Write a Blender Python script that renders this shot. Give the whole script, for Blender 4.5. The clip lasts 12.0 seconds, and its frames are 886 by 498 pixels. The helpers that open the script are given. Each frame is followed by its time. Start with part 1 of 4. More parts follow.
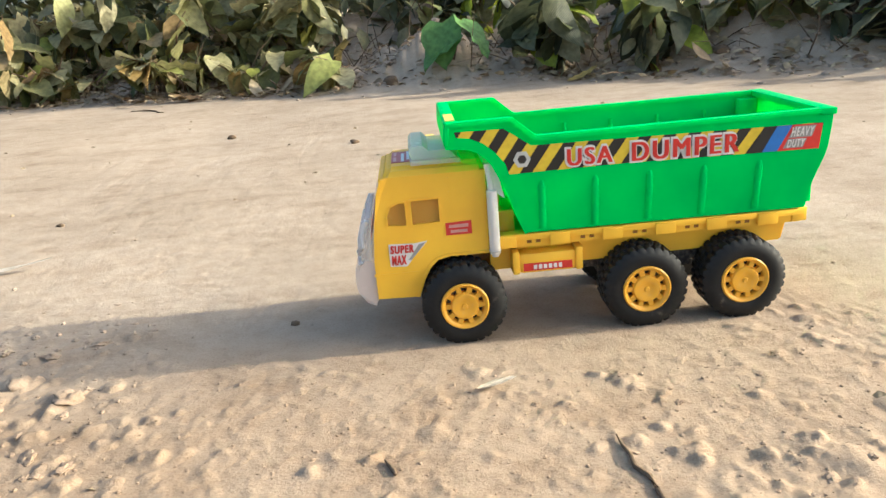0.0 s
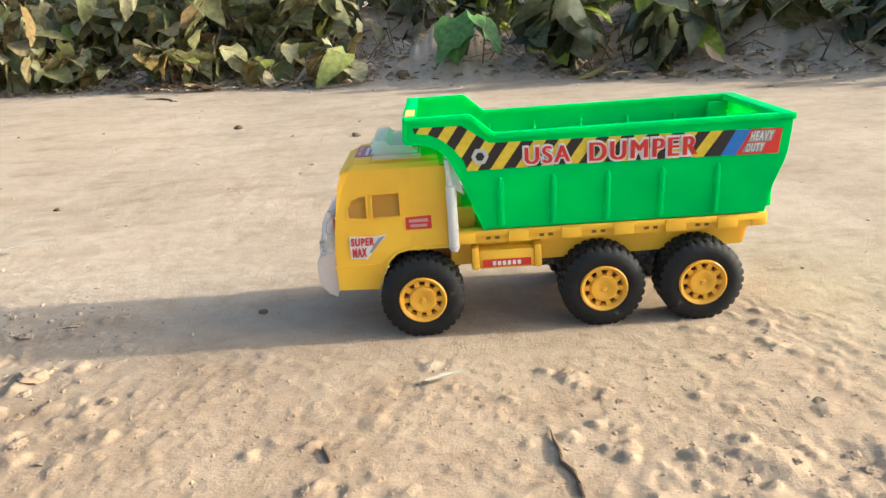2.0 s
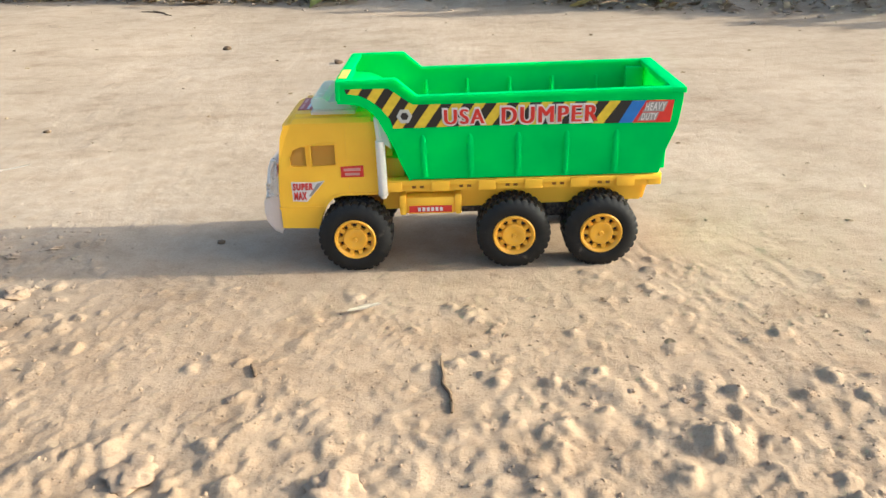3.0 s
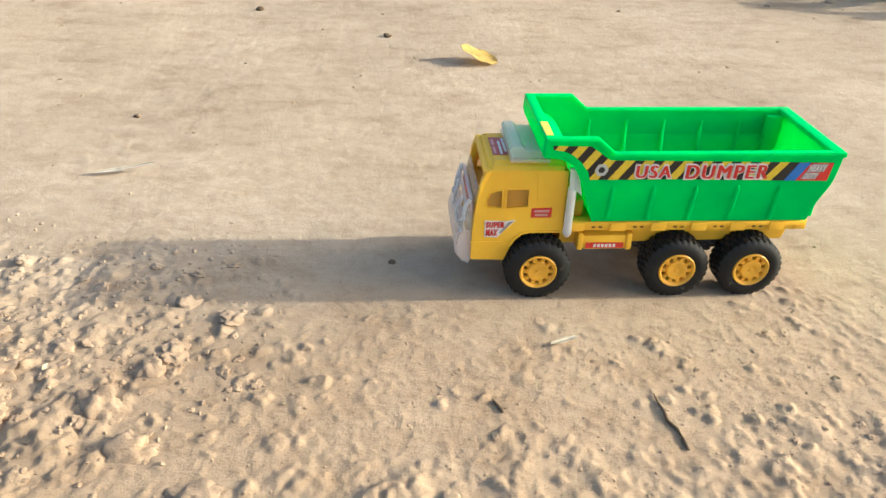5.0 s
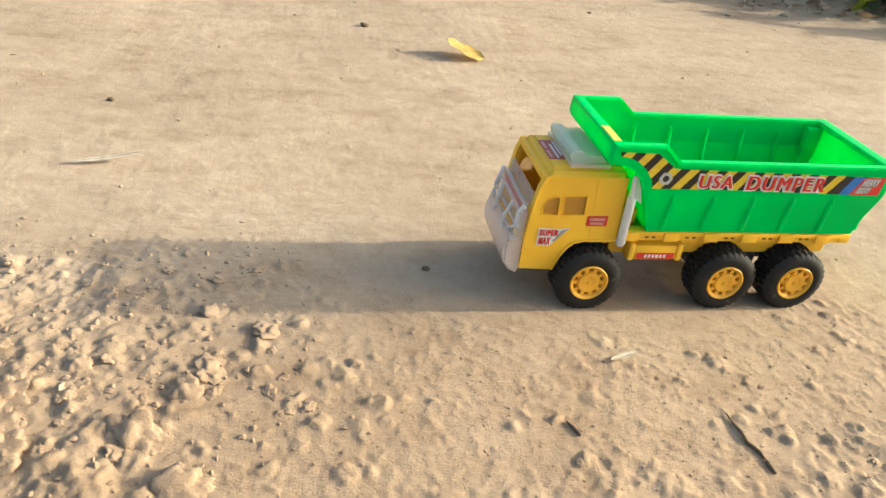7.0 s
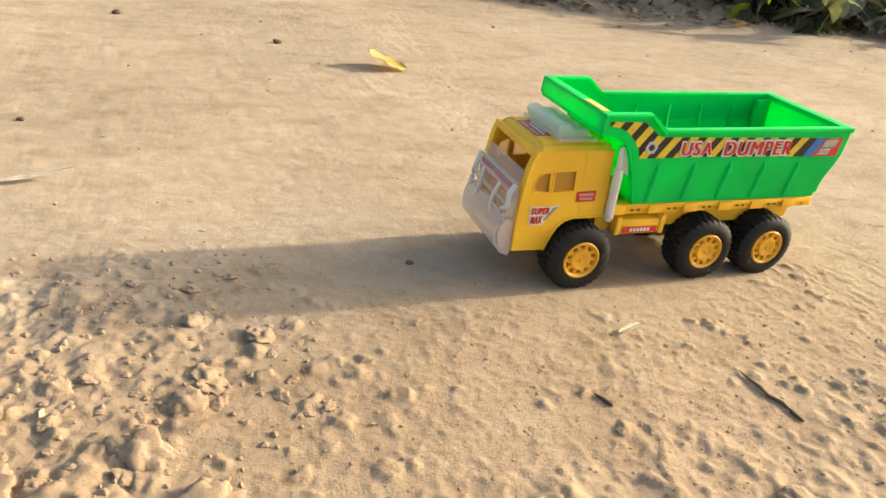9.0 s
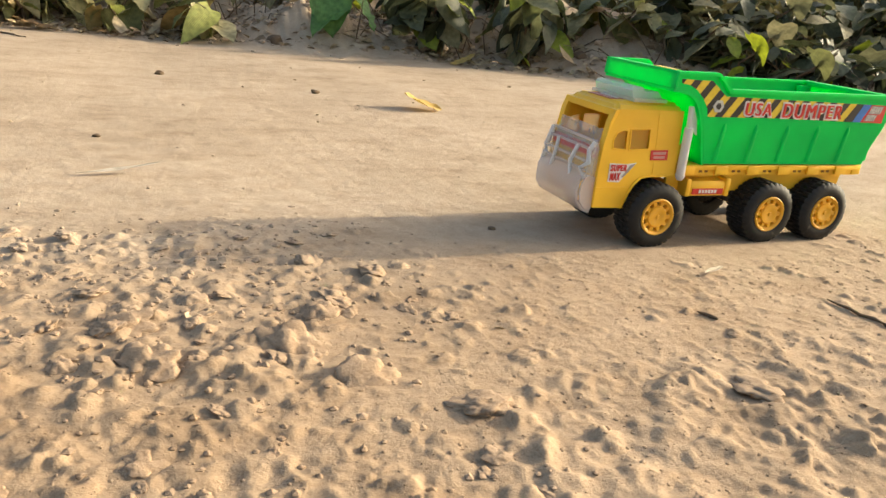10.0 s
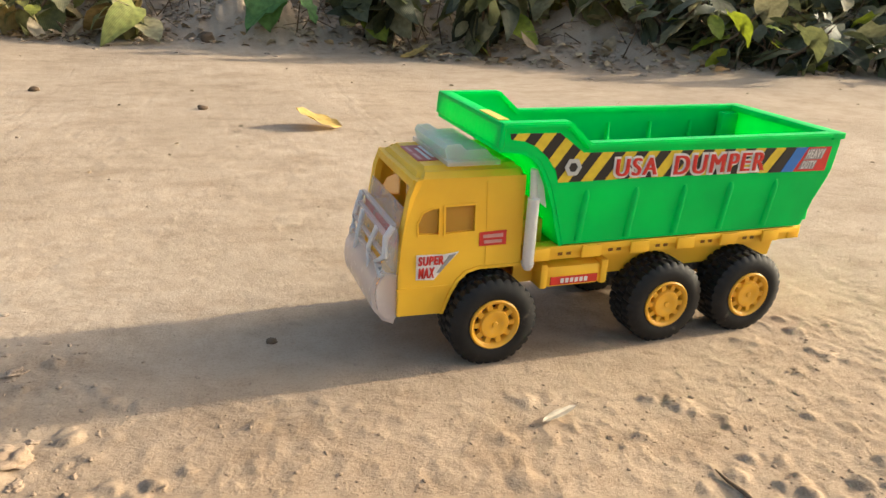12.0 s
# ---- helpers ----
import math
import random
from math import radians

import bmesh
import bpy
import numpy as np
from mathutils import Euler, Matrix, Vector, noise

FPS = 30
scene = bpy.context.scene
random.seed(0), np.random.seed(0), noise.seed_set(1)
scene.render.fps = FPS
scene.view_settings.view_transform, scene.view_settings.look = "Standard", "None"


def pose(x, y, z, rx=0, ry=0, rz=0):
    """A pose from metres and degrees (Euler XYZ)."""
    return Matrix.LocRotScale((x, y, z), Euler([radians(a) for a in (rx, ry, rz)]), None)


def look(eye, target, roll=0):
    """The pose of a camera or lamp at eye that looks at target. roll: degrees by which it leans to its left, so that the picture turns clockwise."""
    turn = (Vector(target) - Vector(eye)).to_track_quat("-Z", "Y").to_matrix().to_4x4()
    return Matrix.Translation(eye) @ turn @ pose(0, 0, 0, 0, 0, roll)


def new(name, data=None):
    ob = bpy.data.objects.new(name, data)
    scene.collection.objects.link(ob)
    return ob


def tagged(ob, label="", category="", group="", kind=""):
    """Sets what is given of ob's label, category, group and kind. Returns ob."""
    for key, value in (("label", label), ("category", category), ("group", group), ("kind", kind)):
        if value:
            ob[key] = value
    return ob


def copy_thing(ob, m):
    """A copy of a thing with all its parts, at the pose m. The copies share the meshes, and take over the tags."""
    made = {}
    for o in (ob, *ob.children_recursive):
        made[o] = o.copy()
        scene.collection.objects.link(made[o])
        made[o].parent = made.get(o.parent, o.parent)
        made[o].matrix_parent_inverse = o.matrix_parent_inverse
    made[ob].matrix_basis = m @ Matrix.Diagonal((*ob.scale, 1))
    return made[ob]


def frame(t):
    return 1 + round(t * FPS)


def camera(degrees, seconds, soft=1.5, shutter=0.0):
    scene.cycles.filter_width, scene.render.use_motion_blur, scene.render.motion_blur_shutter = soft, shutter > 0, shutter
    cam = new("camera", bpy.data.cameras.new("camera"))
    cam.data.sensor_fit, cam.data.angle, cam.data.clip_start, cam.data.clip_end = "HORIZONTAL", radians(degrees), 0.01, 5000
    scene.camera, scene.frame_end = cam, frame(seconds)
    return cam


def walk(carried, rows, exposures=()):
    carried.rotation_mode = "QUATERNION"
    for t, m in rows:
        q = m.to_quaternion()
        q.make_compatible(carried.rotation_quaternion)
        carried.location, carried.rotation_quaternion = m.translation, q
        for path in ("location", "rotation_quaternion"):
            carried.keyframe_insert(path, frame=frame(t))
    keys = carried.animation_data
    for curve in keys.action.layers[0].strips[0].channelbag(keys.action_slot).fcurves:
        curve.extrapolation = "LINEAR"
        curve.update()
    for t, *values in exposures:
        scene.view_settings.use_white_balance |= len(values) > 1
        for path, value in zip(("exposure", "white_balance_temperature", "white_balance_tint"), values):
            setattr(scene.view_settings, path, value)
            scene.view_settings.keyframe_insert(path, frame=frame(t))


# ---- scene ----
from mathutils.geometry import tessellate_polygon

cam = camera(61.27, 12.0, soft=1.5)

def rows_metres(rows):
    return [(t, look([c * 0.1 for c in eye], [c * 0.1 for c in aim], roll)) for t, eye, aim, roll in rows]


# seconds, eye and aim in decimetres, roll in degrees
PATH = [
    (0, (-0.295, -6.112, 2.945), (-0.251, -4.215, 2.315), -4.9),
    (0.5, (-0.238, -6.182, 2.942), (-0.209, -4.283, 2.317), -4.4),
    (1, (-0.362, -6.192, 2.919), (-0.32, -4.296, 2.285), -3.2),
    (1.5, (-0.391, -6.213, 2.936), (-0.364, -4.313, 2.312), -3.0),
    (2, (0.257, -6.221, 2.931), (0.242, -4.325, 2.292), -3.8),
    (2.5, (0.971, -6.422, 3.296), (0.824, -4.552, 2.601), -3.8),
    (3, (1.069, -6.97, 3.514), (1.024, -5.161, 2.662), -2.1),
    (3.2, (0.842, -7.054, 4.094), (0.799, -5.292, 3.147), -0.4),
    (4.8, (-1.706, -7.055, 4.907), (-1.496, -5.374, 3.844), 3.5),
    (5, (-1.689, -7.094, 4.974), (-1.547, -5.387, 3.941), 2.0),
    (5.5, (-2.355, -7.291, 4.953), (-2.167, -5.575, 3.944), 1.4),
    (6, (-2.955, -7.179, 5.328), (-2.757, -5.46, 4.324), 0.7),
    (6.5, (-3.061, -6.62, 5.202), (-2.764, -4.97, 4.111), 5.8),
    (6.7, (-3.074, -6.334, 4.973), (-2.716, -4.681, 3.905), 6.8),
    (8.3, (-3.44, -6.953, 4.102), (-3.048, -5.237, 3.152), 7.7),
    (8.5, (-3.66, -6.521, 3.906), (-3.12, -4.853, 2.943), 6.3),
    (9, (-4.091, -6.096, 3.988), (-3.42, -4.449, 3.074), 7.1),
    (9.5, (-3.103, -7.386, 3.061), (-2.679, -5.564, 2.354), 7.1),
    (10, (-5.287, -6.692, 2.586), (-4.576, -4.941, 1.931), 5.3),
    (10.5, (-4.08, -7.056, 3.088), (-3.556, -5.246, 2.419), 6.6),
    (11, (-2.945, -6.362, 3.36), (-2.461, -4.555, 2.655), 4.1),
    (11.5, (-2.444, -5.069, 3.059), (-1.844, -3.305, 2.332), 5.5),
    (12, (-2.31, -4.877, 3.055), (-1.653, -3.13, 2.337), 3.1),
]
# the clip's camera warms its picture on the way
TONE = ((0.0, 1.53, 5700, 0.8), (2.5, 1.47, 5700, 0.6), (6.0, 1.39, 6020, -0.5), (9.5, 1.34, 6820, 2.4), (12.0, 1.27, 6480, 4.4))
walk(cam, rows_metres(PATH), TONE)

# ---- world and sun ----
SUN_WAY = Vector((-5.3, -0.05, -1.98)).normalized()
world = bpy.data.worlds.new("sky")
scene.world = world
world.use_nodes = True
wn = world.node_tree.nodes
sky = wn.new("ShaderNodeTexSky")
sky.sky_type, sky.sun_disc = "NISHITA", False
sky.sun_elevation, sky.sun_rotation = math.asin(-SUN_WAY.z), math.atan2(-SUN_WAY.x, -SUN_WAY.y)
sky.dust_density, sky.air_density, sky.ozone_density = 4.5, 0.8, 0.3
world.node_tree.links.new(sky.outputs[0], wn["Background"].inputs[0])
wn["Background"].inputs[1].default_value = 0.14
sun = new("sun", bpy.data.lights.new("sun", "SUN"))
sun.data.energy, sun.data.angle, sun.data.color = 2.9, radians(1.2), (1.0, 0.86, 0.69)
sun.matrix_world = look(-SUN_WAY * 20, (0, 0, 0))


# ---- materials ----
def material(name):
    m = bpy.data.materials.new(name)
    m.use_nodes = True
    return m, m.node_tree, m.node_tree.nodes["Principled BSDF"]


def node(tree, kind, inputs=(), **settings):
    n = tree.nodes.new("ShaderNode" + kind)
    for key, value in settings.items():
        if key == "operation":
            n.operation = value
        elif key == "data_type":
            n.data_type = value
        elif key == "blend_type":
            n.blend_type = value
        elif key == "feature":
            n.feature = value
    for key, value in dict(inputs).items():
        if isinstance(value, bpy.types.NodeSocket):
            tree.links.new(value, n.inputs[key])
        else:
            n.inputs[key].default_value = value
    return n


def ramp(tree, fac, stops):
    n = tree.nodes.new("ShaderNodeValToRGB")
    els = n.color_ramp.elements
    while len(els) < len(stops):
        els.new(0.5)
    for e, (at, colour) in zip(els, stops):
        e.position, e.color = at, (*colour, 1)
    tree.links.new(fac, n.inputs[0])
    return n


def mixed(tree, fac, a, b, how="MIX"):
    n = tree.nodes.new("ShaderNodeMix")
    n.data_type, n.blend_type = "RGBA", how
    for key, value in ((0, fac), (6, a), (7, b)):
        if isinstance(value, bpy.types.NodeSocket):
            tree.links.new(value, n.inputs[key])
        else:
            n.inputs[key].default_value = value if key == 0 else (*value, 1)
    return n.outputs[2]


def coords(tree):
    return tree.nodes.new("ShaderNodeTexCoord").outputs["Object"]


def plastic(name, colour, rough=0.32, glow=0.0, dust=0.25, dust_colour=(0.45, 0.36, 0.26)):
    """Moulded toy plastic with faint mottling, scuffs and dust."""
    m, tree, bsdf = material(name)
    co = coords(tree)
    big = node(tree, "TexNoise", {"Vector": co, "Scale": 22.0, "Detail": 4.0})
    fine = node(tree, "TexNoise", {"Vector": co, "Scale": 240.0, "Detail": 5.0})
    shade = ramp(tree, big.outputs[0], [(0.3, [c * 0.9 for c in colour]), (0.7, [min(1, c * 1.07) for c in colour])])
    fac = ramp(tree, fine.outputs[0], [(0.45, (0, 0, 0)), (0.85, (dust, dust, dust))])
    col = mixed(tree, fac.outputs[0], shade.outputs[0], dust_colour)
    tree.links.new(col, bsdf.inputs["Base Color"])
    r = ramp(tree, fine.outputs[0], [(0.3, [rough * 0.85] * 3), (0.75, [min(1, rough * 1.6)] * 3)])
    tree.links.new(r.outputs[0], bsdf.inputs["Roughness"])
    bsdf.inputs["Specular IOR Level"].default_value = 0.35
    bump = node(tree, "Bump", {"Height": fine.outputs[0], "Strength": 0.08, "Distance": 0.0004})
    tree.links.new(bump.outputs[0], bsdf.inputs["Normal"])
    if glow:
        # thin moulded walls let light through
        tr = node(tree, "BsdfTranslucent", {"Color": col})
        mix = node(tree, "MixShader", {0: glow, 1: bsdf.outputs[0], 2: tr.outputs[0]})
        tree.links.new(mix.outputs[0], tree.nodes["Material Output"].inputs[0])
    return m


def clear_plastic(name, colour, clear, milk):
    """Thin see-through plastic: part clear, part milky, with a glossy skin."""
    m, tree, bsdf = material(name)
    bsdf.inputs["Base Color"].default_value = (*colour, 1)
    fine = node(tree, "TexNoise", {"Vector": coords(tree), "Scale": 160.0, "Detail": 4.0})
    r = ramp(tree, fine.outputs[0], [(0.3, (0.1,) * 3), (0.8, (0.35,) * 3)])
    tree.links.new(r.outputs[0], bsdf.inputs["Roughness"])
    tr = node(tree, "BsdfTranslucent", {"Color": (*colour, 1)})
    body = node(tree, "MixShader", {0: milk, 1: bsdf.outputs[0], 2: tr.outputs[0]})
    see = node(tree, "BsdfTransparent", {"Color": (0.96, 0.96, 0.94, 1)})
    mix = node(tree, "MixShader", {0: clear, 1: body.outputs[0], 2: see.outputs[0]})
    tree.links.new(mix.outputs[0], tree.nodes["Material Output"].inputs[0])
    return m


def printed(name, colour):
    m, tree, bsdf = material(name)
    n = node(tree, "TexNoise", {"Vector": coords(tree), "Scale": 130.0, "Detail": 4.0})
    c = ramp(tree, n.outputs[0], [(0.35, [c * 0.85 for c in colour]), (0.7, colour)])
    tree.links.new(c.outputs[0], bsdf.inputs["Base Color"])
    bsdf.inputs["Roughness"].default_value = 0.4
    return m


def striped(name):
    """Yellow sticker with slanting black warning stripes."""
    m, tree, bsdf = material(name)
    xyz = node(tree, "SeparateXYZ", {0: coords(tree)})
    lean = node(tree, "Math", {0: xyz.outputs[2], 1: -0.72}, operation="MULTIPLY")
    s = node(tree, "Math", {0: xyz.outputs[0], 1: lean.outputs[0]}, operation="ADD")
    d = node(tree, "Math", {0: s.outputs[0], 1: 0.0215}, operation="DIVIDE")
    f = node(tree, "Math", {0: d.outputs[0]}, operation="FRACT")
    g = node(tree, "Math", {0: f.outputs[0], 1: 0.5}, operation="GREATER_THAN")
    n = node(tree, "TexNoise", {"Vector": coords(tree), "Scale": 150.0, "Detail": 3.0})
    yellow = ramp(tree, n.outputs[0], [(0.3, (0.58, 0.4, 0.02)), (0.7, (0.72, 0.53, 0.03))])
    col = mixed(tree, g.outputs[0], yellow.outputs[0], (0.012, 0.011, 0.01))
    tree.links.new(col, bsdf.inputs["Base Color"])
    bsdf.inputs["Roughness"].default_value = 0.42
    return m


def sand(name, light, dark, loose=False):
    """Dry dusty earth: pale dust, darker damp and gritty patches, fine crumbs."""
    m, tree, bsdf = material(name)
    co = tree.nodes.new("ShaderNodeNewGeometry").outputs["Position"]
    wide = node(tree, "TexNoise", {"Vector": co, "Scale": 2.3, "Detail": 6.0, "Roughness": 0.6})
    mid = node(tree, "TexNoise", {"Vector": co, "Scale": 34.0, "Detail": 6.0, "Roughness": 0.62})
    fine = node(tree, "TexNoise", {"Vector": co, "Scale": 420.0, "Detail": 4.0, "Roughness": 0.7})
    a = ramp(tree, wide.outputs[0], [(0.32, dark), (0.62, light)])
    b = ramp(tree, mid.outputs[0], [(0.28, (0.85, 0.82, 0.79)), (0.55, (1, 1, 1))])
    c = mixed(tree, 1.0, a.outputs[0], b.outputs[0], "MULTIPLY")
    g = ramp(tree, fine.outputs[0], [(0.3, (0.8, 0.77, 0.74)), (0.52, (1, 1, 1)), (0.8, (1.0, 1.0, 1.0))])
    c = mixed(tree, 1.0, c, g.outputs[0], "MULTIPLY")
    if loose:
        # scuffs and smears drawn out along the road
        xyz = node(tree, "SeparateXYZ", {0: co})
        drawn = node(tree, "CombineXYZ", {0: xyz.outputs[0], 1: node(tree, "Math", {0: xyz.outputs[1], 1: 1.7}, operation="MULTIPLY").outputs[0]})
        scuff = node(tree, "TexNoise", {"Vector": drawn.outputs[0], "Scale": 7.5, "Detail": 4.0, "Roughness": 0.6})
        streak = ramp(tree, scuff.outputs[0], [(0.34, (0.84, 0.81, 0.78)), (0.5, (1, 1, 1))])
        c = mixed(tree, 1.0, c, streak.outputs[0], "MULTIPLY")
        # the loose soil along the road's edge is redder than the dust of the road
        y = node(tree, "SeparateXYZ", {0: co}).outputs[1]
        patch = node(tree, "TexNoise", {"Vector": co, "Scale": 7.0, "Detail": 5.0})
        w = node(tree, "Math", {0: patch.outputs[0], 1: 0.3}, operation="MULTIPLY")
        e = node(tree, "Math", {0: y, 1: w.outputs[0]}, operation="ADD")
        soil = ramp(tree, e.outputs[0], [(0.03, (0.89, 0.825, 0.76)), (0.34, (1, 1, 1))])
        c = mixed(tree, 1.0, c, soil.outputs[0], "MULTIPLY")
    tree.links.new(c, bsdf.inputs["Base Color"])
    bsdf.inputs["Roughness"].default_value = 0.95
    bsdf.inputs["Specular IOR Level"].default_value = 0.15
    h = node(tree, "Math", {0: mid.outputs[0], 1: 2.5}, operation="MULTIPLY")
    h = node(tree, "Math", {0: h.outputs[0], 1: fine.outputs[0]}, operation="ADD")
    bump = node(tree, "Bump", {"Height": h.outputs[0], "Strength": 0.4, "Distance": 0.0025})
    tree.links.new(bump.outputs[0], bsdf.inputs["Normal"])
    return m


def leafy(name, stops, by_island=False, through_light=0.35):
    """Leaf blade: colour differs from leaf to leaf, with veins, blotches and dust; light comes through."""
    m, tree, bsdf = material(name)
    if by_island:
        rand = tree.nodes.new("ShaderNodeNewGeometry").outputs["Random Per Island"]
    else:
        rand = tree.nodes.new("ShaderNodeObjectInfo").outputs["Random"]
    co = coords(tree)
    blot = node(tree, "TexNoise", {"Vector": co, "Scale": 45.0, "Detail": 5.0})
    col = ramp(tree, rand, stops)
    dirt = ramp(tree, blot.outputs[0], [(0.35, (0.6, 0.6, 0.55)), (0.6, (1, 1, 1)), (0.8, (1.25, 1.15, 0.95))])
    c = mixed(tree, 1.0, col.outputs[0], dirt.outputs[0], "MULTIPLY")
    tree.links.new(c, bsdf.inputs["Base Color"])
    bsdf.inputs["Roughness"].default_value = 0.55
    vein = node(tree, "TexWave", {"Vector": co, "Scale": 55.0, "Distortion": 2.0, "Detail": 2.0})
    bump = node(tree, "Bump", {"Height": vein.outputs[1], "Strength": 0.35, "Distance": 0.002})
    tree.links.new(bump.outputs[0], bsdf.inputs["Normal"])
    tr = node(tree, "BsdfTranslucent", {"Color": c})
    mix = node(tree, "MixShader", {0: through_light, 1: bsdf.outputs[0], 2: tr.outputs[0]})
    tree.links.new(mix.outputs[0], tree.nodes["Material Output"].inputs[0])
    return m


def rubber(name):
    m, tree, bsdf = material(name)
    n = node(tree, "TexNoise", {"Vector": coords(tree), "Scale": 60.0, "Detail": 6.0, "Roughness": 0.7})
    c = ramp(tree, n.outputs[0], [(0.42, (0.008, 0.008, 0.008)), (0.62, (0.014, 0.013, 0.012)), (0.78, (0.1, 0.08, 0.06))])
    tree.links.new(c.outputs[0], bsdf.inputs["Base Color"])
    bsdf.inputs["Roughness"].default_value = 0.62
    bsdf.inputs["Specular IOR Level"].default_value = 0.28
    return m


GREEN = plastic("green_plastic", (0.0, 0.76, 0.15), 0.37, 0.44, 0.01)
YELLOW = plastic("yellow_plastic", (1.0, 0.555, 0.04), 0.36, 0.14, 0.02)
AMBER = plastic("amber_plastic", (0.82, 0.41, 0.03), 0.35, 0.1, 0.15)
DARK = plastic("dark_plastic", (0.02, 0.017, 0.015), 0.6, 0.0, 0.4)
WHITE = plastic("white_plastic", (0.82, 0.79, 0.75), 0.3, 0.3, 0.1)
CLEAR = clear_plastic("clear_plastic", (0.95, 0.93, 0.9), 0.74, 0.4)
MILKY = clear_plastic("milky_plastic", (0.95, 0.86, 0.82), 0.52, 0.4)
HAZY = clear_plastic("hazy_plastic", (0.9, 0.95, 0.9), 0.6, 0.5)
# milky amber sheet for the window openings, added to make them look lighter
WINDOW_HAZE = clear_plastic("window_haze", (1.0, 0.6, 0.12), 0.5, 0.5)
# dark amber that stands for the shade inside the rail slots
SLOT_SHADE = plastic("slot_shade", (0.22, 0.09, 0.01), 0.6, 0.0, 0.2)
RUBBER = rubber("tyre_rubber")
STRIPES = striped("warning_stripes")
RED = printed("red_print", (0.62, 0.03, 0.02))
PAPER = printed("white_print", (0.75, 0.72, 0.68))
PINK = printed("faded_print", (0.62, 0.3, 0.25))
BLUE = printed("blue_print", (0.02, 0.16, 0.5))
BLACK = printed("black_print", (0.015, 0.014, 0.014))
GREY = printed("grey_print", (0.3, 0.29, 0.27))
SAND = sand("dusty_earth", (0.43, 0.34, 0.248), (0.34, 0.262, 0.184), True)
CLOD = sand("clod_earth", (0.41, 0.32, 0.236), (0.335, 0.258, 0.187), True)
LEAF = leafy("shrub_leaf", [(0.0, (0.06, 0.075, 0.018)), (0.2, (0.17, 0.17, 0.05)), (0.42, (0.33, 0.3, 0.13)), (0.66, (0.52, 0.45, 0.25)), (0.8, (0.28, 0.32, 0.04)), (0.9, (0.34, 0.2, 0.09)), (1.0, (0.44, 0.39, 0.19))])
FRESH = leafy("fresh_leaf", [(0.0, (0.1, 0.23, 0.05)), (1.0, (0.17, 0.33, 0.08))])
# darker copy of the shrub leaf: hedge shade put into the colour, some leaves lime
SHADED = leafy("shaded_leaf", [(0.0, (0.02, 0.028, 0.01)), (0.3, (0.06, 0.07, 0.03)), (0.52, (0.14, 0.15, 0.075)), (0.74, (0.3, 0.27, 0.15)), (0.88, (0.13, 0.15, 0.05)), (0.93, (0.24, 0.3, 0.02)), (1.0, (0.34, 0.38, 0.03))])
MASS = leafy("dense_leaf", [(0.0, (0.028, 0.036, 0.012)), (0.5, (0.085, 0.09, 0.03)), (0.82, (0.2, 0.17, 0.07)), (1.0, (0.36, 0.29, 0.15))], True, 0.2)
DRY = leafy("dry_leaf", [(0.0, (0.2, 0.11, 0.05)), (0.5, (0.36, 0.24, 0.12)), (1.0, (0.5, 0.4, 0.26))], False, 0.2)
LITTER = leafy("litter_leaf", [(0.0, (0.16, 0.09, 0.045)), (0.5, (0.37, 0.26, 0.14)), (1.0, (0.54, 0.43, 0.27))], True, 0.15)
GOLD = leafy("golden_leaf", [(0.0, (0.62, 0.42, 0.11)), (1.0, (0.68, 0.47, 0.14))], False, 0.3)
PALE = leafy("pale_leaf", [(0.0, (0.62, 0.52, 0.4)), (1.0, (0.68, 0.58, 0.45))], False, 0.15)
BARK = sand("bark", (0.16, 0.11, 0.07), (0.1, 0.07, 0.045))


# ---- mesh helpers ----
def finish(bm, scale, smooth_angle):
    if scale != 1:
        bmesh.ops.scale(bm, vec=(scale,) * 3, verts=bm.verts)
    bmesh.ops.recalc_face_normals(bm, faces=bm.faces)
    me = bpy.data.meshes.new("mesh")
    bm.to_mesh(me)
    bm.free()
    for p in me.polygons:
        p.use_smooth = True
    me.set_sharp_from_angle(angle=radians(smooth_angle))
    return me


def part(name, bm, mat, parent, label="", scale=0.1, smooth_angle=38):
    """One mesh object under a thing or a part; truck parts are drawn in decimetres."""
    ob = new(name, finish(bm, scale, smooth_angle))
    ob.data.name = name
    ob.data.materials.append(mat)
    ob.parent = parent
    return tagged(ob, label)


def shared(name, me, parent, m):
    ob = new(name, me)
    ob.parent, ob.matrix_basis = parent, m
    return ob


def box(bm, x0, x1, y0, y1, z0, z1, bevel=0.0):
    r = bmesh.ops.create_cube(bm, size=1, matrix=Matrix.Translation(((x0 + x1) / 2, (y0 + y1) / 2, (z0 + z1) / 2)) @ Matrix.Diagonal((x1 - x0, y1 - y0, z1 - z0, 1)))
    if bevel:
        bmesh.ops.bevel(bm, geom=list({e for v in r["verts"] for e in v.link_edges}), offset=bevel, segments=2, affect="EDGES", profile=0.6)
    return bm


def plate(bm, outline, holes, near, far):
    """A plate in the x-z plane with holes; near and far give y from (x, z)."""
    loops = [[Vector((x, 0, z)) for x, z in loop] for loop in [outline, *holes]]
    flat = [p for loop in loops for p in loop]
    tris = tessellate_polygon(loops)
    a = [bm.verts.new((p.x, near(p.x, p.z), p.z)) for p in flat]
    b = [bm.verts.new((p.x, far(p.x, p.z), p.z)) for p in flat]
    for t in tris:
        bm.faces.new([a[i] for i in t])
        bm.faces.new([b[i] for i in reversed(t)])
    start = 0
    for loop in loops:
        n = len(loop)
        for i in range(n):
            j = (i + 1) % n
            bm.faces.new((a[start + i], a[start + j], b[start + j], b[start + i]))
        start += n
    return bm


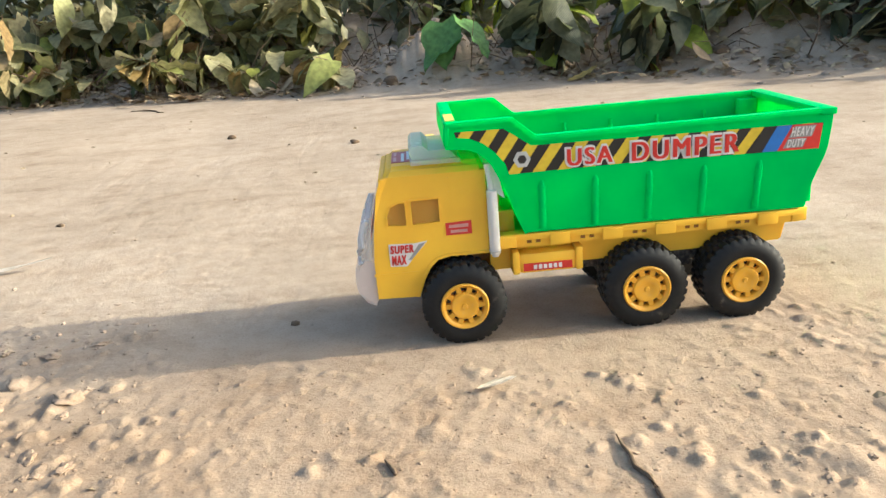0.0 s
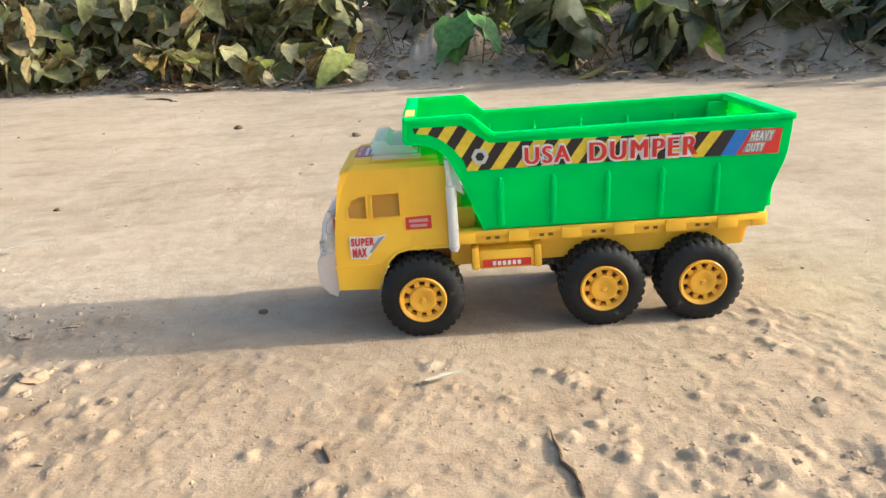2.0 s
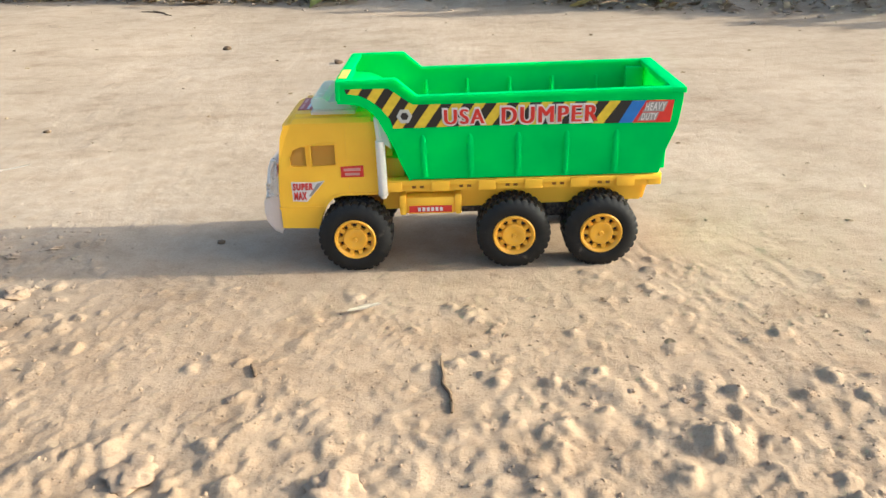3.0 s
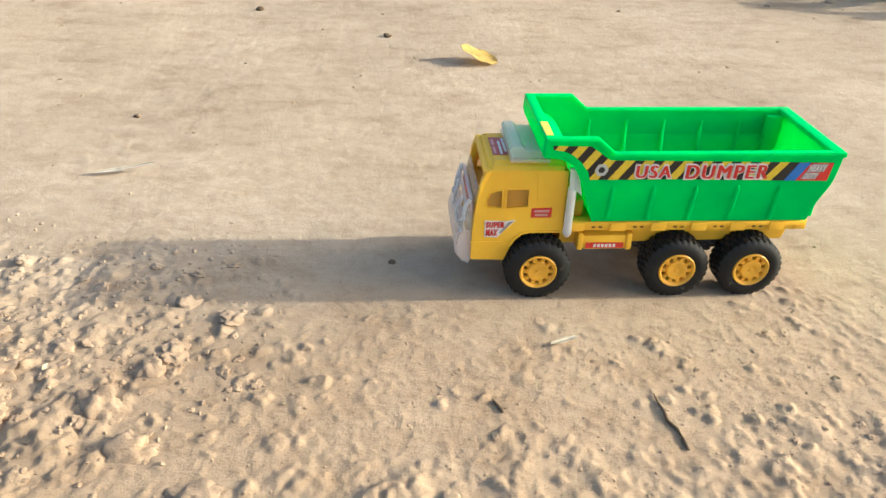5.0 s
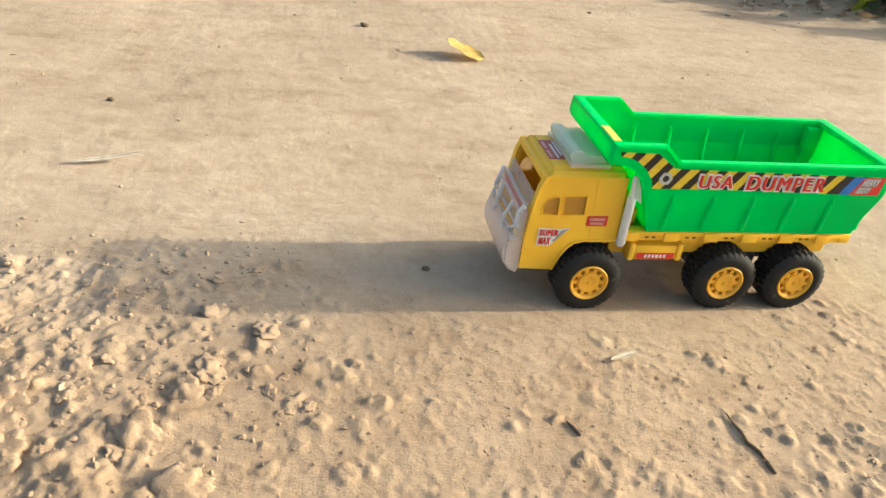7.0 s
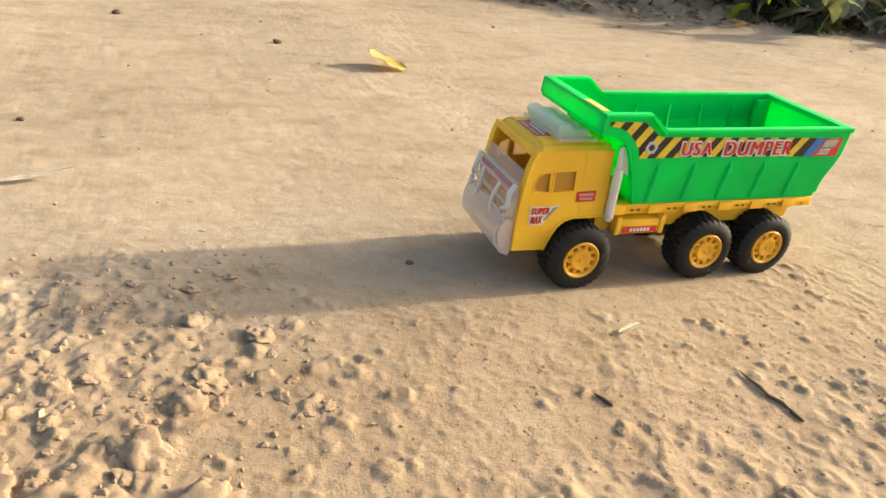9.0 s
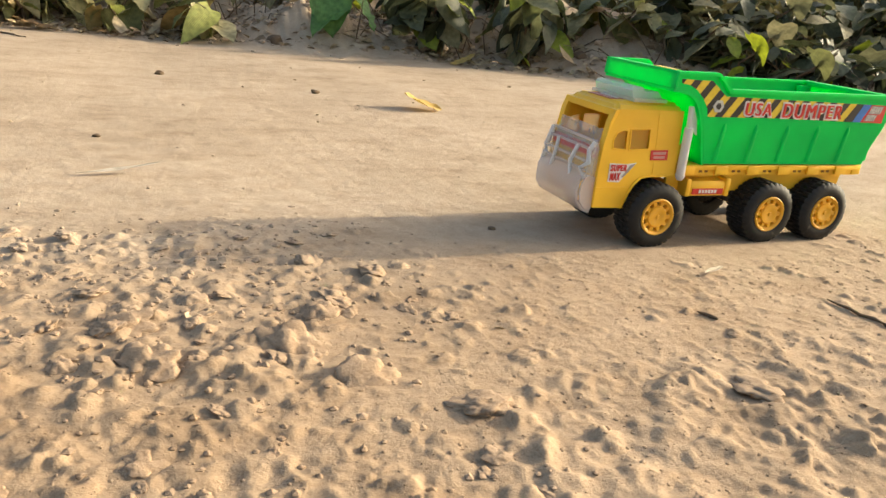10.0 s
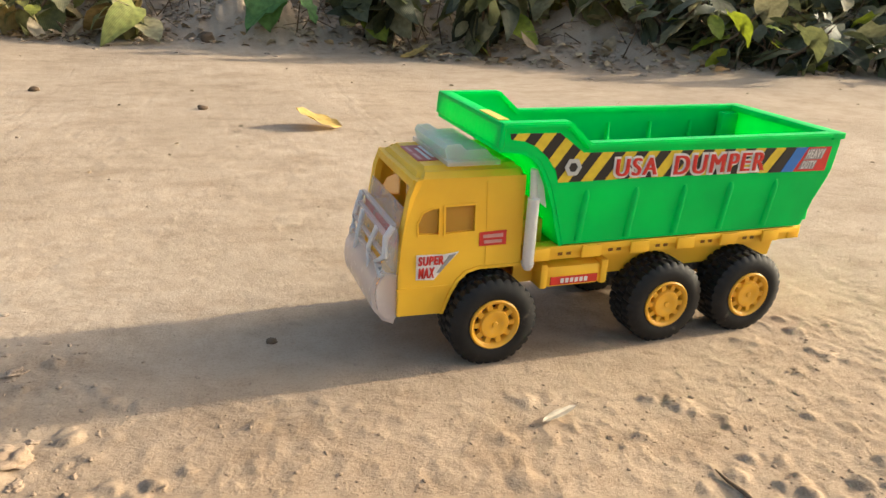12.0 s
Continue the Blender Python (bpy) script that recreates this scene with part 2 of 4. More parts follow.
def sheet(bm, profile, thick, half):
    """A folded sheet: a profile of (x, z) carried across the width, with thickness. half gives the half width from (x, z)."""
    pts = [Vector((x, z)) for x, z in profile]
    offs = []
    for i, p in enumerate(pts):
        d = (pts[min(i + 1, len(pts) - 1)] - pts[max(i - 1, 0)]).normalized()
        offs.append(p + Vector((-d.y, d.x)) * thick)
    ring = [[bm.verts.new((q.x, s * half(p.x, p.y), q.y)) for q, p in zip(line, pts)] for line in (pts, offs) for s in (-1, 1)]
    al, ar, bl, br = ring
    for i in range(len(pts) - 1):
        bm.faces.new((al[i], ar[i], ar[i + 1], al[i + 1]))
        bm.faces.new((bl[i], bl[i + 1], br[i + 1], br[i]))
        bm.faces.new((al[i], al[i + 1], bl[i + 1], bl[i]))
        bm.faces.new((ar[i], br[i], br[i + 1], ar[i + 1]))
    for i in (0, -1):
        bm.faces.new((al[i], bl[i], br[i], ar[i]))
    return bm


def soften(bm, offset, segments=1):
    """Rounds the real edges of a mesh, not the seams within a flat face."""
    edges = [e for e in bm.edges if len(e.link_faces) == 2 and e.link_faces[0].normal.angle(e.link_faces[1].normal, 0) > 0.4]
    bmesh.ops.bevel(bm, geom=edges, offset=offset, segments=segments, affect="EDGES")
    return bm


def lathe(bm, profile, steps=40, centre=(0, 0, 0)):
    """Turns (r, y) pairs round the y axis."""
    rings = []
    for k in range(steps):
        a = 2 * math.pi * k / steps
        rings.append([bm.verts.new((centre[0] + r * math.cos(a), centre[1] + y, centre[2] + r * math.sin(a))) for r, y in profile])
    for k in range(steps):
        p, q = rings[k], rings[(k + 1) % steps]
        for i in range(len(profile) - 1):
            bm.faces.new((p[i], p[i + 1], q[i + 1], q[i]))
    return bm


def tube(bm, points, radii, sides=8):
    rings = []
    for i, p in enumerate(points):
        p = Vector(p)
        d = (Vector(points[min(i + 1, len(points) - 1)]) - Vector(points[max(i - 1, 0)])).normalized()
        u = d.orthogonal().normalized()
        v = d.cross(u)
        r = radii[i] if isinstance(radii, (list, tuple)) else radii
        rings.append([bm.verts.new(p + r * (math.cos(2 * math.pi * k / sides) * u + math.sin(2 * math.pi * k / sides) * v)) for k in range(sides)])
    for a, b in zip(rings, rings[1:]):
        best = min(range(sides), key=lambda s: (a[0].co - b[s].co).length)
        for k in range(sides):
            bm.faces.new((a[k], a[(k + 1) % sides], b[(k + 1 + best) % sides], b[(k + best) % sides]))
    bm.faces.new(list(reversed(rings[0])))
    bm.faces.new(rings[-1])
    return bm


def writing(text, size, bold, slant=0.0, heavy=0.0):
    """The built-in font as a flat mesh of that letter height, starting at the origin, in the x-z plane."""
    cu = bpy.data.curves.new("text", "FONT")
    cu.body, cu.size, cu.offset, cu.extrude, cu.shear = text, size, bold, 0.002, slant
    cu.space_character = 1.22
    ob = bpy.data.objects.new("text", cu)
    scene.collection.objects.link(ob)
    bpy.context.view_layer.update()
    me = bpy.data.meshes.new_from_object(ob.evaluated_get(bpy.context.evaluated_depsgraph_get()))
    bpy.data.objects.remove(ob)
    bm = bmesh.new()
    bm.from_mesh(me)
    if heavy:
        first = bmesh.ops.duplicate(bm, geom=bm.verts[:] + bm.edges[:] + bm.faces[:])["geom"]
        bmesh.ops.translate(bm, vec=(heavy, 0, 0.008), verts=[g for g in first if isinstance(g, bmesh.types.BMVert)])
    bmesh.ops.rotate(bm, matrix=Matrix.Rotation(radians(90), 3, "X"), verts=bm.verts)
    return bm


def fitted(bm, x0, x1, z0, z1, y):
    """Moves and stretches a flat mesh into the rectangle x0..x1, z0..z1 at y."""
    xs, zs = [v.co.x for v in bm.verts], [v.co.z for v in bm.verts]
    for v in bm.verts:
        v.co.x = x0 + (v.co.x - min(xs)) / (max(xs) - min(xs)) * (x1 - x0)
        v.co.z = z0 + (v.co.z - min(zs)) / (max(zs) - min(zs)) * (z1 - z0)
        v.co.y = v.co.y + y
    return bm


# ---- ground ----
def lattice(ix, iy, seed):
    h = (ix * 374761393 + iy * 668265263 + seed * 974711) & 0x7FFFFFFF
    h = ((h ^ (h >> 13)) * 1274126177) & 0x7FFFFFFF
    return ((h ^ (h >> 16)) & 0xFFFF) / 65535.0


def value_noise(x, y, seed):
    ix, iy = np.floor(x).astype(np.int64), np.floor(y).astype(np.int64)
    fx, fy = x - ix, y - iy
    fx, fy = fx * fx * (3 - 2 * fx), fy * fy * (3 - 2 * fy)
    a, b = lattice(ix, iy, seed), lattice(ix + 1, iy, seed)
    c, d = lattice(ix, iy + 1, seed), lattice(ix + 1, iy + 1, seed)
    return (a + (b - a) * fx) * (1 - fy) + (c + (d - c) * fx) * fy


def fbm(x, y, freq, octaves, seed):
    total, amp = 0.0, 0.5
    for o in range(octaves):
        c, s = math.cos(o * 1.3 + seed), math.sin(o * 1.3 + seed)
        total = total + amp * (value_noise((x * c - y * s) * freq + 17 * o, (x * s + y * c) * freq + 5 * o, seed + o) - 0.5)
        freq, amp = freq * 2.1, amp * 0.5
    return total


def smooth_step(a, b, v):
    t = np.clip((v - a) / (b - a), 0, 1)
    return t * t * (3 - 2 * t)


def verge(x):
    """Where the plants begin, y from x."""
    x = np.asarray(x, float)
    return 2.2 - 0.9 * np.tanh(x / 3.0) - 0.26 * smooth_step(0.4, 1.3, x)


def cell_bumps(x, y, cell, share, seed):
    """Rounded crumbs, one at most in each square of that size, of many radii: 0 between them, to 1 at the top of the largest."""
    wx = x + 0.95 * cell * fbm(x, y, 1.9 / cell, 3, seed + 1)
    wy = y + 0.95 * cell * fbm(x, y, 1.9 / cell, 3, seed + 2)
    gx, gy = wx / cell, wy / cell
    ix, iy = np.floor(gx).astype(np.int64), np.floor(gy).astype(np.int64)
    top = np.zeros_like(gx)
    for dx in (-1, 0, 1):
        for dy in (-1, 0, 1):
            cx, cy = ix + dx, iy + dy
            px, py = cx + lattice(cx, cy, seed + 3), cy + lattice(cx, cy, seed + 4)
            big = lattice(cx, cy, seed + 5)
            rad = np.where(lattice(cx, cy, seed + 6) < share, 0.2 + 0.55 * big ** 3, 1e-3)
            near = np.clip(1 - ((gx - px) ** 2 + (gy - py) ** 2) / rad ** 2, 0, 1)
            top = np.maximum(top, near ** 0.6 * rad / 0.75 * (0.35 + 0.65 * lattice(cx, cy, seed + 7)))
    return top


def rough_zone(x, y):
    """How crumbly the ground is: packed road to 0, loose clods to 1."""
    wob = 0.26 * fbm(x, y, 4.0, 4, 71)
    left = smooth_step(-0.2, -0.48, x + wob) * smooth_step(0.24, 0.06, y + wob)
    fore = 0.9 * smooth_step(-0.16, -0.31, y + wob - 0.12 * np.clip(x, 0, 0.3))
    mid = 0.6 * smooth_step(0.02, -0.06, y + wob)
    side = 0.3 * smooth_step(0.3, 0.5, x + wob) * smooth_step(0.2, 0.0, y + wob)
    return np.clip(np.maximum(np.maximum(left, fore), np.maximum(mid, side)), 0, 1) * smooth_step(-3.0, -1.2, y)


def ground_z(x, y):
    x, y = np.asarray(x, float), np.asarray(y, float)
    near = smooth_step(0.25, 1.2, np.hypot((x - 0.1) * 0.6, y - 0.06))
    z = 0.05 * near * fbm(x, y, 0.9, 3, 3)
    r = rough_zone(x, y)
    close = smooth_step(1.2, 0.5, np.hypot(x, y))
    loose = smooth_step(0.55, 1.0, r)
    patchy = smooth_step(-0.2, 0.14, fbm(x, y, 7.0, 2, 23))
    heaps = np.abs(fbm(x, y, 15.0, 3, 11)) ** 0.8 - 0.1
    lumps = np.clip(fbm(x, y, 34.0, 3, 19) - 0.02, 0, 1)
    crumbs = np.clip(fbm(x, y, 85.0, 2, 29), 0, 1)
    grains = np.clip(fbm(x, y, 130.0, 2, 37), 0, 1)
    pits = np.clip(fbm(x, y, 30.0, 2, 53) - 0.1, 0, 1)
    chip = 1 + 2.4 * fbm(x, y, 90.0, 2, 31)
    large = cell_bumps(x, y, 0.04, 0.3, 19) * patchy * chip
    small = cell_bumps(x, y, 0.015, 0.42, 29) * (0.3 + 0.7 * patchy) * chip
    lying = cell_bumps(x, y, 0.046, 0.34, 39) * chip
    z = z + close * loose * (0.008 * heaps + 0.016 * lumps - 0.009 * pits + 0.008 * large)
    z = z + close * r * (0.0085 * small + 0.005 * loose * lying + (0.004 + 0.005 * loose) * crumbs + 0.006 * grains)
    # drag marks across the soft soil behind the truck
    along, across = x * 0.35 - y * 0.94, x * 0.94 + y * 0.35
    marks = np.clip(fbm(along * 0.12 + 3.0, across, 75.0, 2, 59) - 0.04, 0, 1)
    z = z - 0.005 * marks * patchy * smooth_step(0.18, 0.3, x + 0.3 * y) * smooth_step(0.7, 0.4, x) * smooth_step(0.12, 0.0, y)
    z = z + (1 - r) * (0.0022 * fbm(x, y, 30.0, 3, 41) + 0.0016 * fbm(x, y * 2, 5.0, 2, 47) + 0.004 * np.clip(fbm(x, y, 60.0, 2, 43) - 0.14, 0, 1))
    back = y - verge(x)
    bank = smooth_step(-0.05, 0.9, back)
    z = z + bank * (0.22 + 0.25 * fbm(x, y, 1.6, 4, 61)) + 0.05 * smooth_step(-0.05, 0.1, back) * fbm(x, y, 9.0, 4, 67)
    mound = np.exp(-(((x - 0.07) / 0.32) ** 2) - ((back - 0.2) / 0.2) ** 2)
    mound2 = np.exp(-(((x - 1.45) / 0.6) ** 2) - ((back - 0.5) / 0.35) ** 2)
    return z + (mound + 0.9 * mound2) * (0.13 + 0.2 * fbm(x, y, 12.0, 3, 83))


def spread(lo, hi, step, grow, end):
    mid = list(np.arange(lo, hi, step))
    out, s, v = [], step, mid[-1]
    while v < end:
        s *= grow
        v += s
        out.append(v)
    low, s, v = [], step, mid[0]
    while v > -end:
        s *= grow
        v -= s
        low.append(v)
    return np.array(low[::-1] + mid + out)


def build_ground():
    xs, ys = spread(-0.68, 0.42, 0.0024, 1.04, 160), spread(-0.4, 0.2, 0.0024, 1.03, 160)
    gx, gy = np.meshgrid(xs, ys)
    z = ground_z(gx, gy)
    nx, ny = len(xs), len(ys)
    co = np.stack([gx, gy, z], -1).reshape(-1, 3)
    i = (np.arange(ny - 1)[:, None] * nx + np.arange(nx - 1)).reshape(-1)
    quads = np.stack([i, i + 1, i + nx + 1, i + nx], -1)
    me = bpy.data.meshes.new("ground")
    me.vertices.add(len(co))
    me.vertices.foreach_set("co", co.ravel())
    me.loops.add(quads.size)
    me.loops.foreach_set("vertex_index", quads.ravel().astype(np.int32))
    me.polygons.add(len(quads))
    me.polygons.foreach_set("loop_start", np.arange(0, quads.size, 4, dtype=np.int32))
    me.polygons.foreach_set("use_smooth", np.ones(len(quads), dtype=bool))
    me.update()
    me.validate()
    me.materials.append(SAND)
    tagged(new("ground", me), "pale dusty packed earth with loose crumbly clods", "ground", kind="structure")


build_ground()

# ---- the dump truck (decimetres, front towards -x, middle line at y = 0) ----
AXLES = (0.0, 1.626, 2.51)
BROAD = 1.12


def bed_half(x, z):
    return 0.53 + 0.075 * min(1, max(0, (z - 0.95) / 0.55)) + 0.006 * max(0, (z - 1.5) / 0.4)


def build_bed(truck):
    bed = tagged(new("dump_bed"), "bright green ribbed plastic tipping bed")
    bed.parent = truck
    low = [(0.61, 0.95), (3.07, 0.95), (3.11, 1.2), (3.18, 1.42), (3.195, 1.5), (0.40, 1.5), (0.48, 1.3)]
    high = [(0.40, 1.5), (3.195, 1.5), (3.215, 1.69), (3.22, 1.81), (0.67, 1.795), (0.48, 1.97), (-0.05, 1.96), (-0.07, 1.80), (0.14, 1.78), (0.30, 1.68)]
    for s in (-1, 1):
        bm = bmesh.new()
        for outline in (low, high):
            plate(bm, outline, [], lambda x, z: s * bed_half(x, z), lambda x, z: s * (bed_half(x, z) - 0.05))
        panel = part("side_panel", bm, GREEN, bed)
        for x in (0.74, 1.2, 1.67, 2.14, 2.62):
            ends = [(x, 0.985), (x - 0.004, 1.38), (x - 0.006, 1.43)]
            rib = tube(bmesh.new(), [(a, s * (bed_half(a, b) - 0.012), b) for a, b in ends], [0.036, 0.034, 0.018], 12)
            part("rib", rib, GREEN, panel)
            rib = tube(bmesh.new(), [(x, s * (bed_half(x, b) - 0.045), b) for b in (1.0, 1.5, 1.68)], [0.032, 0.03, 0.02], 10)
            part("rib", rib, GREEN, panel)
        bm = bmesh.new()
        edge = [(3.225, 1.785), (0.68, 1.765), (0.49, 1.94), (-0.055, 1.935)]
        top = [(3.225, 1.83), (0.70, 1.815), (0.505, 1.985), (-0.06, 1.98)]
        plate(bm, edge + top[::-1], [], lambda x, z: s * 0.638, lambda x, z: s * 0.545)
        bmesh.ops.recalc_face_normals(bm, faces=bm.faces)
        bmesh.ops.dissolve_limit(bm, angle_limit=0.02, verts=bm.verts, edges=bm.edges)
        soften(bm, 0.01, 2)
        part("rim", bm, GREEN, bed)
    bm = bmesh.new()
    sheet(bm, [(3.0, 0.95), (0.6, 0.95)], -0.05, lambda x, z: 0.5)
    part("floor_panel", bm, GREEN, bed)
    bm = bmesh.new()
    sheet(bm, [(0.62, 0.95), (0.55, 1.12), (0.49, 1.3), (0.44, 1.42), (0.395, 1.52), (0.35, 1.61), (0.30, 1.68), (0.23, 1.74), (0.14, 1.78), (0.03, 1.795), (-0.06, 1.80)], 0.04, lambda x, z: bed_half(x, z) - 0.004)
    part("front_panel", bm, GREEN, bed)
    bm = bmesh.new()
    sheet(bm, [(-0.075, 1.79), (-0.07, 1.88), (-0.06, 1.985)], -0.045, lambda x, z: 0.632)
    bmesh.ops.bevel(bm, geom=bm.edges[:], offset=0.01, segments=1, affect="EDGES")
    part("canopy_lip", bm, GREEN, bed)
    bm = bmesh.new()
    sheet(bm, [(3.06, 0.95), (3.105, 1.2), (3.175, 1.42), (3.19, 1.5), (3.21, 1.68), (3.216, 1.825)], 0.06, lambda x, z: bed_half(x, z) - 0.003)
    box(bm, 3.1, 3.235, -0.635, 0.635, 1.775, 1.832, 0.01)
    for y in (-0.5, 0.5):
        box(bm, 2.93, 3.12, y - 0.035, y + 0.035, 1.0, 1.77, 0.01)
    part("tailgate", bm, GREEN, bed)
    # canopy sticker
    bm = box(bmesh.new(), -0.066, 0.045, -0.6, 0.6, 1.95, 1.984, 0.008)
    part("canopy_brim", bm, GREEN, bed)
    bm = box(bmesh.new(), -0.045, 0.035, -0.54, -0.2, 1.983, 1.99)
    part("canopy_sticker", bm, printed("yellow_print", (0.75, 0.56, 0.06)), bed, "yellow warning sticker")
    # side stickers
    outline = [(0.02, 1.90), (0.43, 1.895), (0.655, 1.735), (3.135, 1.708), (3.115, 1.49), (1.41, 1.512), (0.46, 1.505), (0.43, 1.6), (0.345, 1.71), (0.25, 1.79), (0.14, 1.84), (0.03, 1.855)]
    for s in (-1, 1):
        def at(lift):
            return (lambda x, z: s * (bed_half(x, z) + lift)), (lambda x, z: s * (bed_half(x, z) - 0.001))
        sticker = part("warning_sticker", plate(bmesh.new(), outline, [], *at(0.004)), STRIPES, bed, "yellow and black striped warning sticker")
        def patch(name, pts, mat, lift, label=""):
            return part(name, plate(bmesh.new(), pts, [], *at(lift)), mat, sticker, label)
        patch("dark_band", [(2.50, 1.497), (2.66, 1.496), (2.79, 1.711), (2.64, 1.712)], BLACK, 0.006)
        patch("blue_band", [(2.62, 1.497), (2.75, 1.496), (2.87, 1.71), (2.74, 1.711)], BLUE, 0.008)
        patch("red_panel", [(2.75, 1.496), (3.112, 1.492), (3.13, 1.705), (2.87, 1.709)], RED, 0.007)
        patch("plain_panel", [(2.84, 1.6), (3.04, 1.6), (3.075, 1.695), (2.895, 1.697)], GREY, 0.009)
        patch("plain_panel", [(2.80, 1.515), (2.97, 1.513), (3.0, 1.59), (2.838, 1.592)], GREY, 0.009)
        disc = lathe(bmesh.new(), [(0.0, 0.0), (0.04, 0.0), (0.04, 0.004), (0.0, 0.004)], 20, (0.572, s * 0.614 - 0.002, 1.625))
        part("round_mark", disc, BLACK, sticker)
        ring = lathe(bmesh.new(), [(0.04, -0.003), (0.075, -0.003), (0.075, 0.003), (0.04, 0.003), (0.04, -0.003)], 6, (0.572, s * 0.615, 1.625))
        part("round_mark", ring, printed("silver_print", (0.5, 0.5, 0.46)), sticker)
        for words, x0, x1, z0, z1 in (("USA", 0.95, 1.34, 1.535, 1.68), ("DUMPER", 1.5, 2.42, 1.525, 1.685)):
            for bold, mat, lift in ((0.06, PAPER, 0.009), (0.0, RED, 0.015)):
                bm = writing(words, 1.0, bold, heavy=0.08)
                grow = bold * 0.3
                fitted(bm, x0 - grow, x1 + grow, z0 - grow, z1 + grow, 0)
                for v in bm.verts:
                    v.co.y = s * (bed_half(v.co.x, v.co.z) + lift) + v.co.y * 0.3
                    if s > 0:
                        v.co.x = x0 + x1 - v.co.x
                part("lettering", bm, mat, sticker, "red letters with a white outline")
        for words, x0, x1, z0, z1 in (("HEAVY", 2.86, 3.06, 1.612, 1.69), ("DUTY", 2.83, 2.985, 1.52, 1.588)):
            bm = writing(words, 1.0, 0.02, 0.3)
            fitted(bm, x0, x1, z0, z1, 0)
            for v in bm.verts:
                v.co.y = s * (bed_half(v.co.x, v.co.z) + 0.013) + v.co.y * 0.3
                if s > 0:
                    v.co.x = x0 + x1 - v.co.x
            part("lettering", bm, PAPER, sticker)


def cab_half(x, z):
    return 0.5 - 0.05 * max(0, (z - 0.9) / 0.7)


def build_cab(truck):
    cab = tagged(new("cab"), "yellow plastic truck cab with open windows")
    cab.parent = truck
    side = [(-0.765, 0.44), (-0.39, 0.43), (-0.325, 0.6), (-0.27, 0.7), (-0.2, 0.765), (-0.1, 0.79), (0.26, 0.79), (0.27, 1.53), (-0.62, 1.53), (-0.675, 1.41), (-0.725, 1.09), (-0.75, 0.8)]
    quarter = [(-0.61, 1.11), (-0.615, 1.19), (-0.575, 1.27), (-0.5, 1.3), (-0.45, 1.3), (-0.45, 1.1)]
    door_window = [(-0.395, 1.1), (-0.395, 1.31), (-0.155, 1.315), (-0.155, 1.11)]
    for s in (-1, 1):
        bm = bmesh.new()
        plate(bm, side, [quarter, door_window], lambda x, z: s * cab_half(x, z), lambda x, z: s * (cab_half(x, z) - 0.04))
        part("side_panel", bm, YELLOW, cab)
        bm = bmesh.new()
        for loop in (quarter, door_window):
            cx, cz = sum(p[0] for p in loop) / len(loop), sum(p[1] for p in loop) / len(loop)
            wide = [(cx + (x - cx) * 1.14, cz + (z - cz) * 1.16) for x, z in loop]
            plate(bm, wide, [loop], lambda x, z: s * (cab_half(x, z) + 0.008), lambda x, z: s * (cab_half(x, z) - 0.01))
        part("window_frame", bm, YELLOW, cab)
        # hazy sheets added in the open windows to lighten the dark inside
        for loop in (quarter, door_window):
            part("window_pane", plate(bmesh.new(), loop, [], lambda x, z: s * (cab_half(x, z) - 0.018), lambda x, z: s * (cab_half(x, z) - 0.026)), WINDOW_HAZE, cab, "hazy amber sheet added to lighten the window opening")
        bm = bmesh.new()
        plate(bm, [(-0.775, 0.655), (-0.31, 0.655), (-0.305, 0.675), (-0.775, 0.675)], [], lambda x, z: s * 0.508, lambda x, z: s * 0.49)
        plate(bm, [(-0.05, 0.8), (-0.035, 0.8), (-0.045, 1.49), (-0.06, 1.49)], [], lambda x, z: s * (cab_half(x, z) + 0.006), lambda x, z: s * (cab_half(x, z) - 0.01))
        part("moulding", bm, YELLOW, cab)
        bm = bmesh.new()
        arch = [(-0.39, 0.43), (-0.325, 0.6), (-0.27, 0.7), (-0.2, 0.765), (-0.1, 0.79), (0.26, 0.79)]
        outer = [(0.26, 0.815), (-0.11, 0.815), (-0.215, 0.788), (-0.29, 0.718), (-0.35, 0.61), (-0.415, 0.43)]
        plate(bm, arch + outer, [], lambda x, z: s * 0.512, lambda x, z: s * 0.3)
        part("wheel_arch", bm, YELLOW, cab)
        # door stickers
        put = (lambda x, z: s * (cab_half(x, z) + 0.005)), (lambda x, z: s * (cab_half(x, z) - 0.001))
        top = (lambda x, z: s * (cab_half(x, z) + 0.009)), (lambda x, z: s * (cab_half(x, z) - 0.001))
        tag = part("door_sticker", plate(bmesh.new(), [(-0.11, 0.98), (0.12, 0.98), (0.12, 1.098), (-0.11, 1.09)], [], *put), RED, cab, "small red printed sticker")
        part("print_bar", plate(bmesh.new(), [(-0.08, 1.045), (0.09, 1.045), (0.09, 1.075), (-0.08, 1.07)], [], *top), PINK, tag)
        part("print_bar", plate(bmesh.new(), [(-0.07, 1.0), (0.08, 1.0), (0.08, 1.025), (-0.07, 1.025)], [], *top), PINK, tag)
        tag = part("door_sticker", plate(bmesh.new(), [(-0.625, 0.74), (-0.48, 0.73), (-0.42, 0.8), (-0.28, 0.95), (-0.4, 0.935), (-0.625, 0.945)], [], *put), PAPER, cab, "red and white printed door sticker")
        for words, x0, x1, z0, z1 in (("SUPER", -0.615, -0.405, 0.858, 0.932), ("MAX", -0.61, -0.475, 0.752, 0.84)):
            bm = fitted(writing(words, 1.0, 0.03, 0.12, heavy=0.07), x0, x1, z0, z1, 0)
            for v in bm.verts:
                v.co.y = s * (cab_half(v.co.x, v.co.z) + 0.009) + v.co.y * 0.3
                if s > 0:
                    v.co.x = x0 + x1 - v.co.x
            part("lettering", bm, RED, tag)
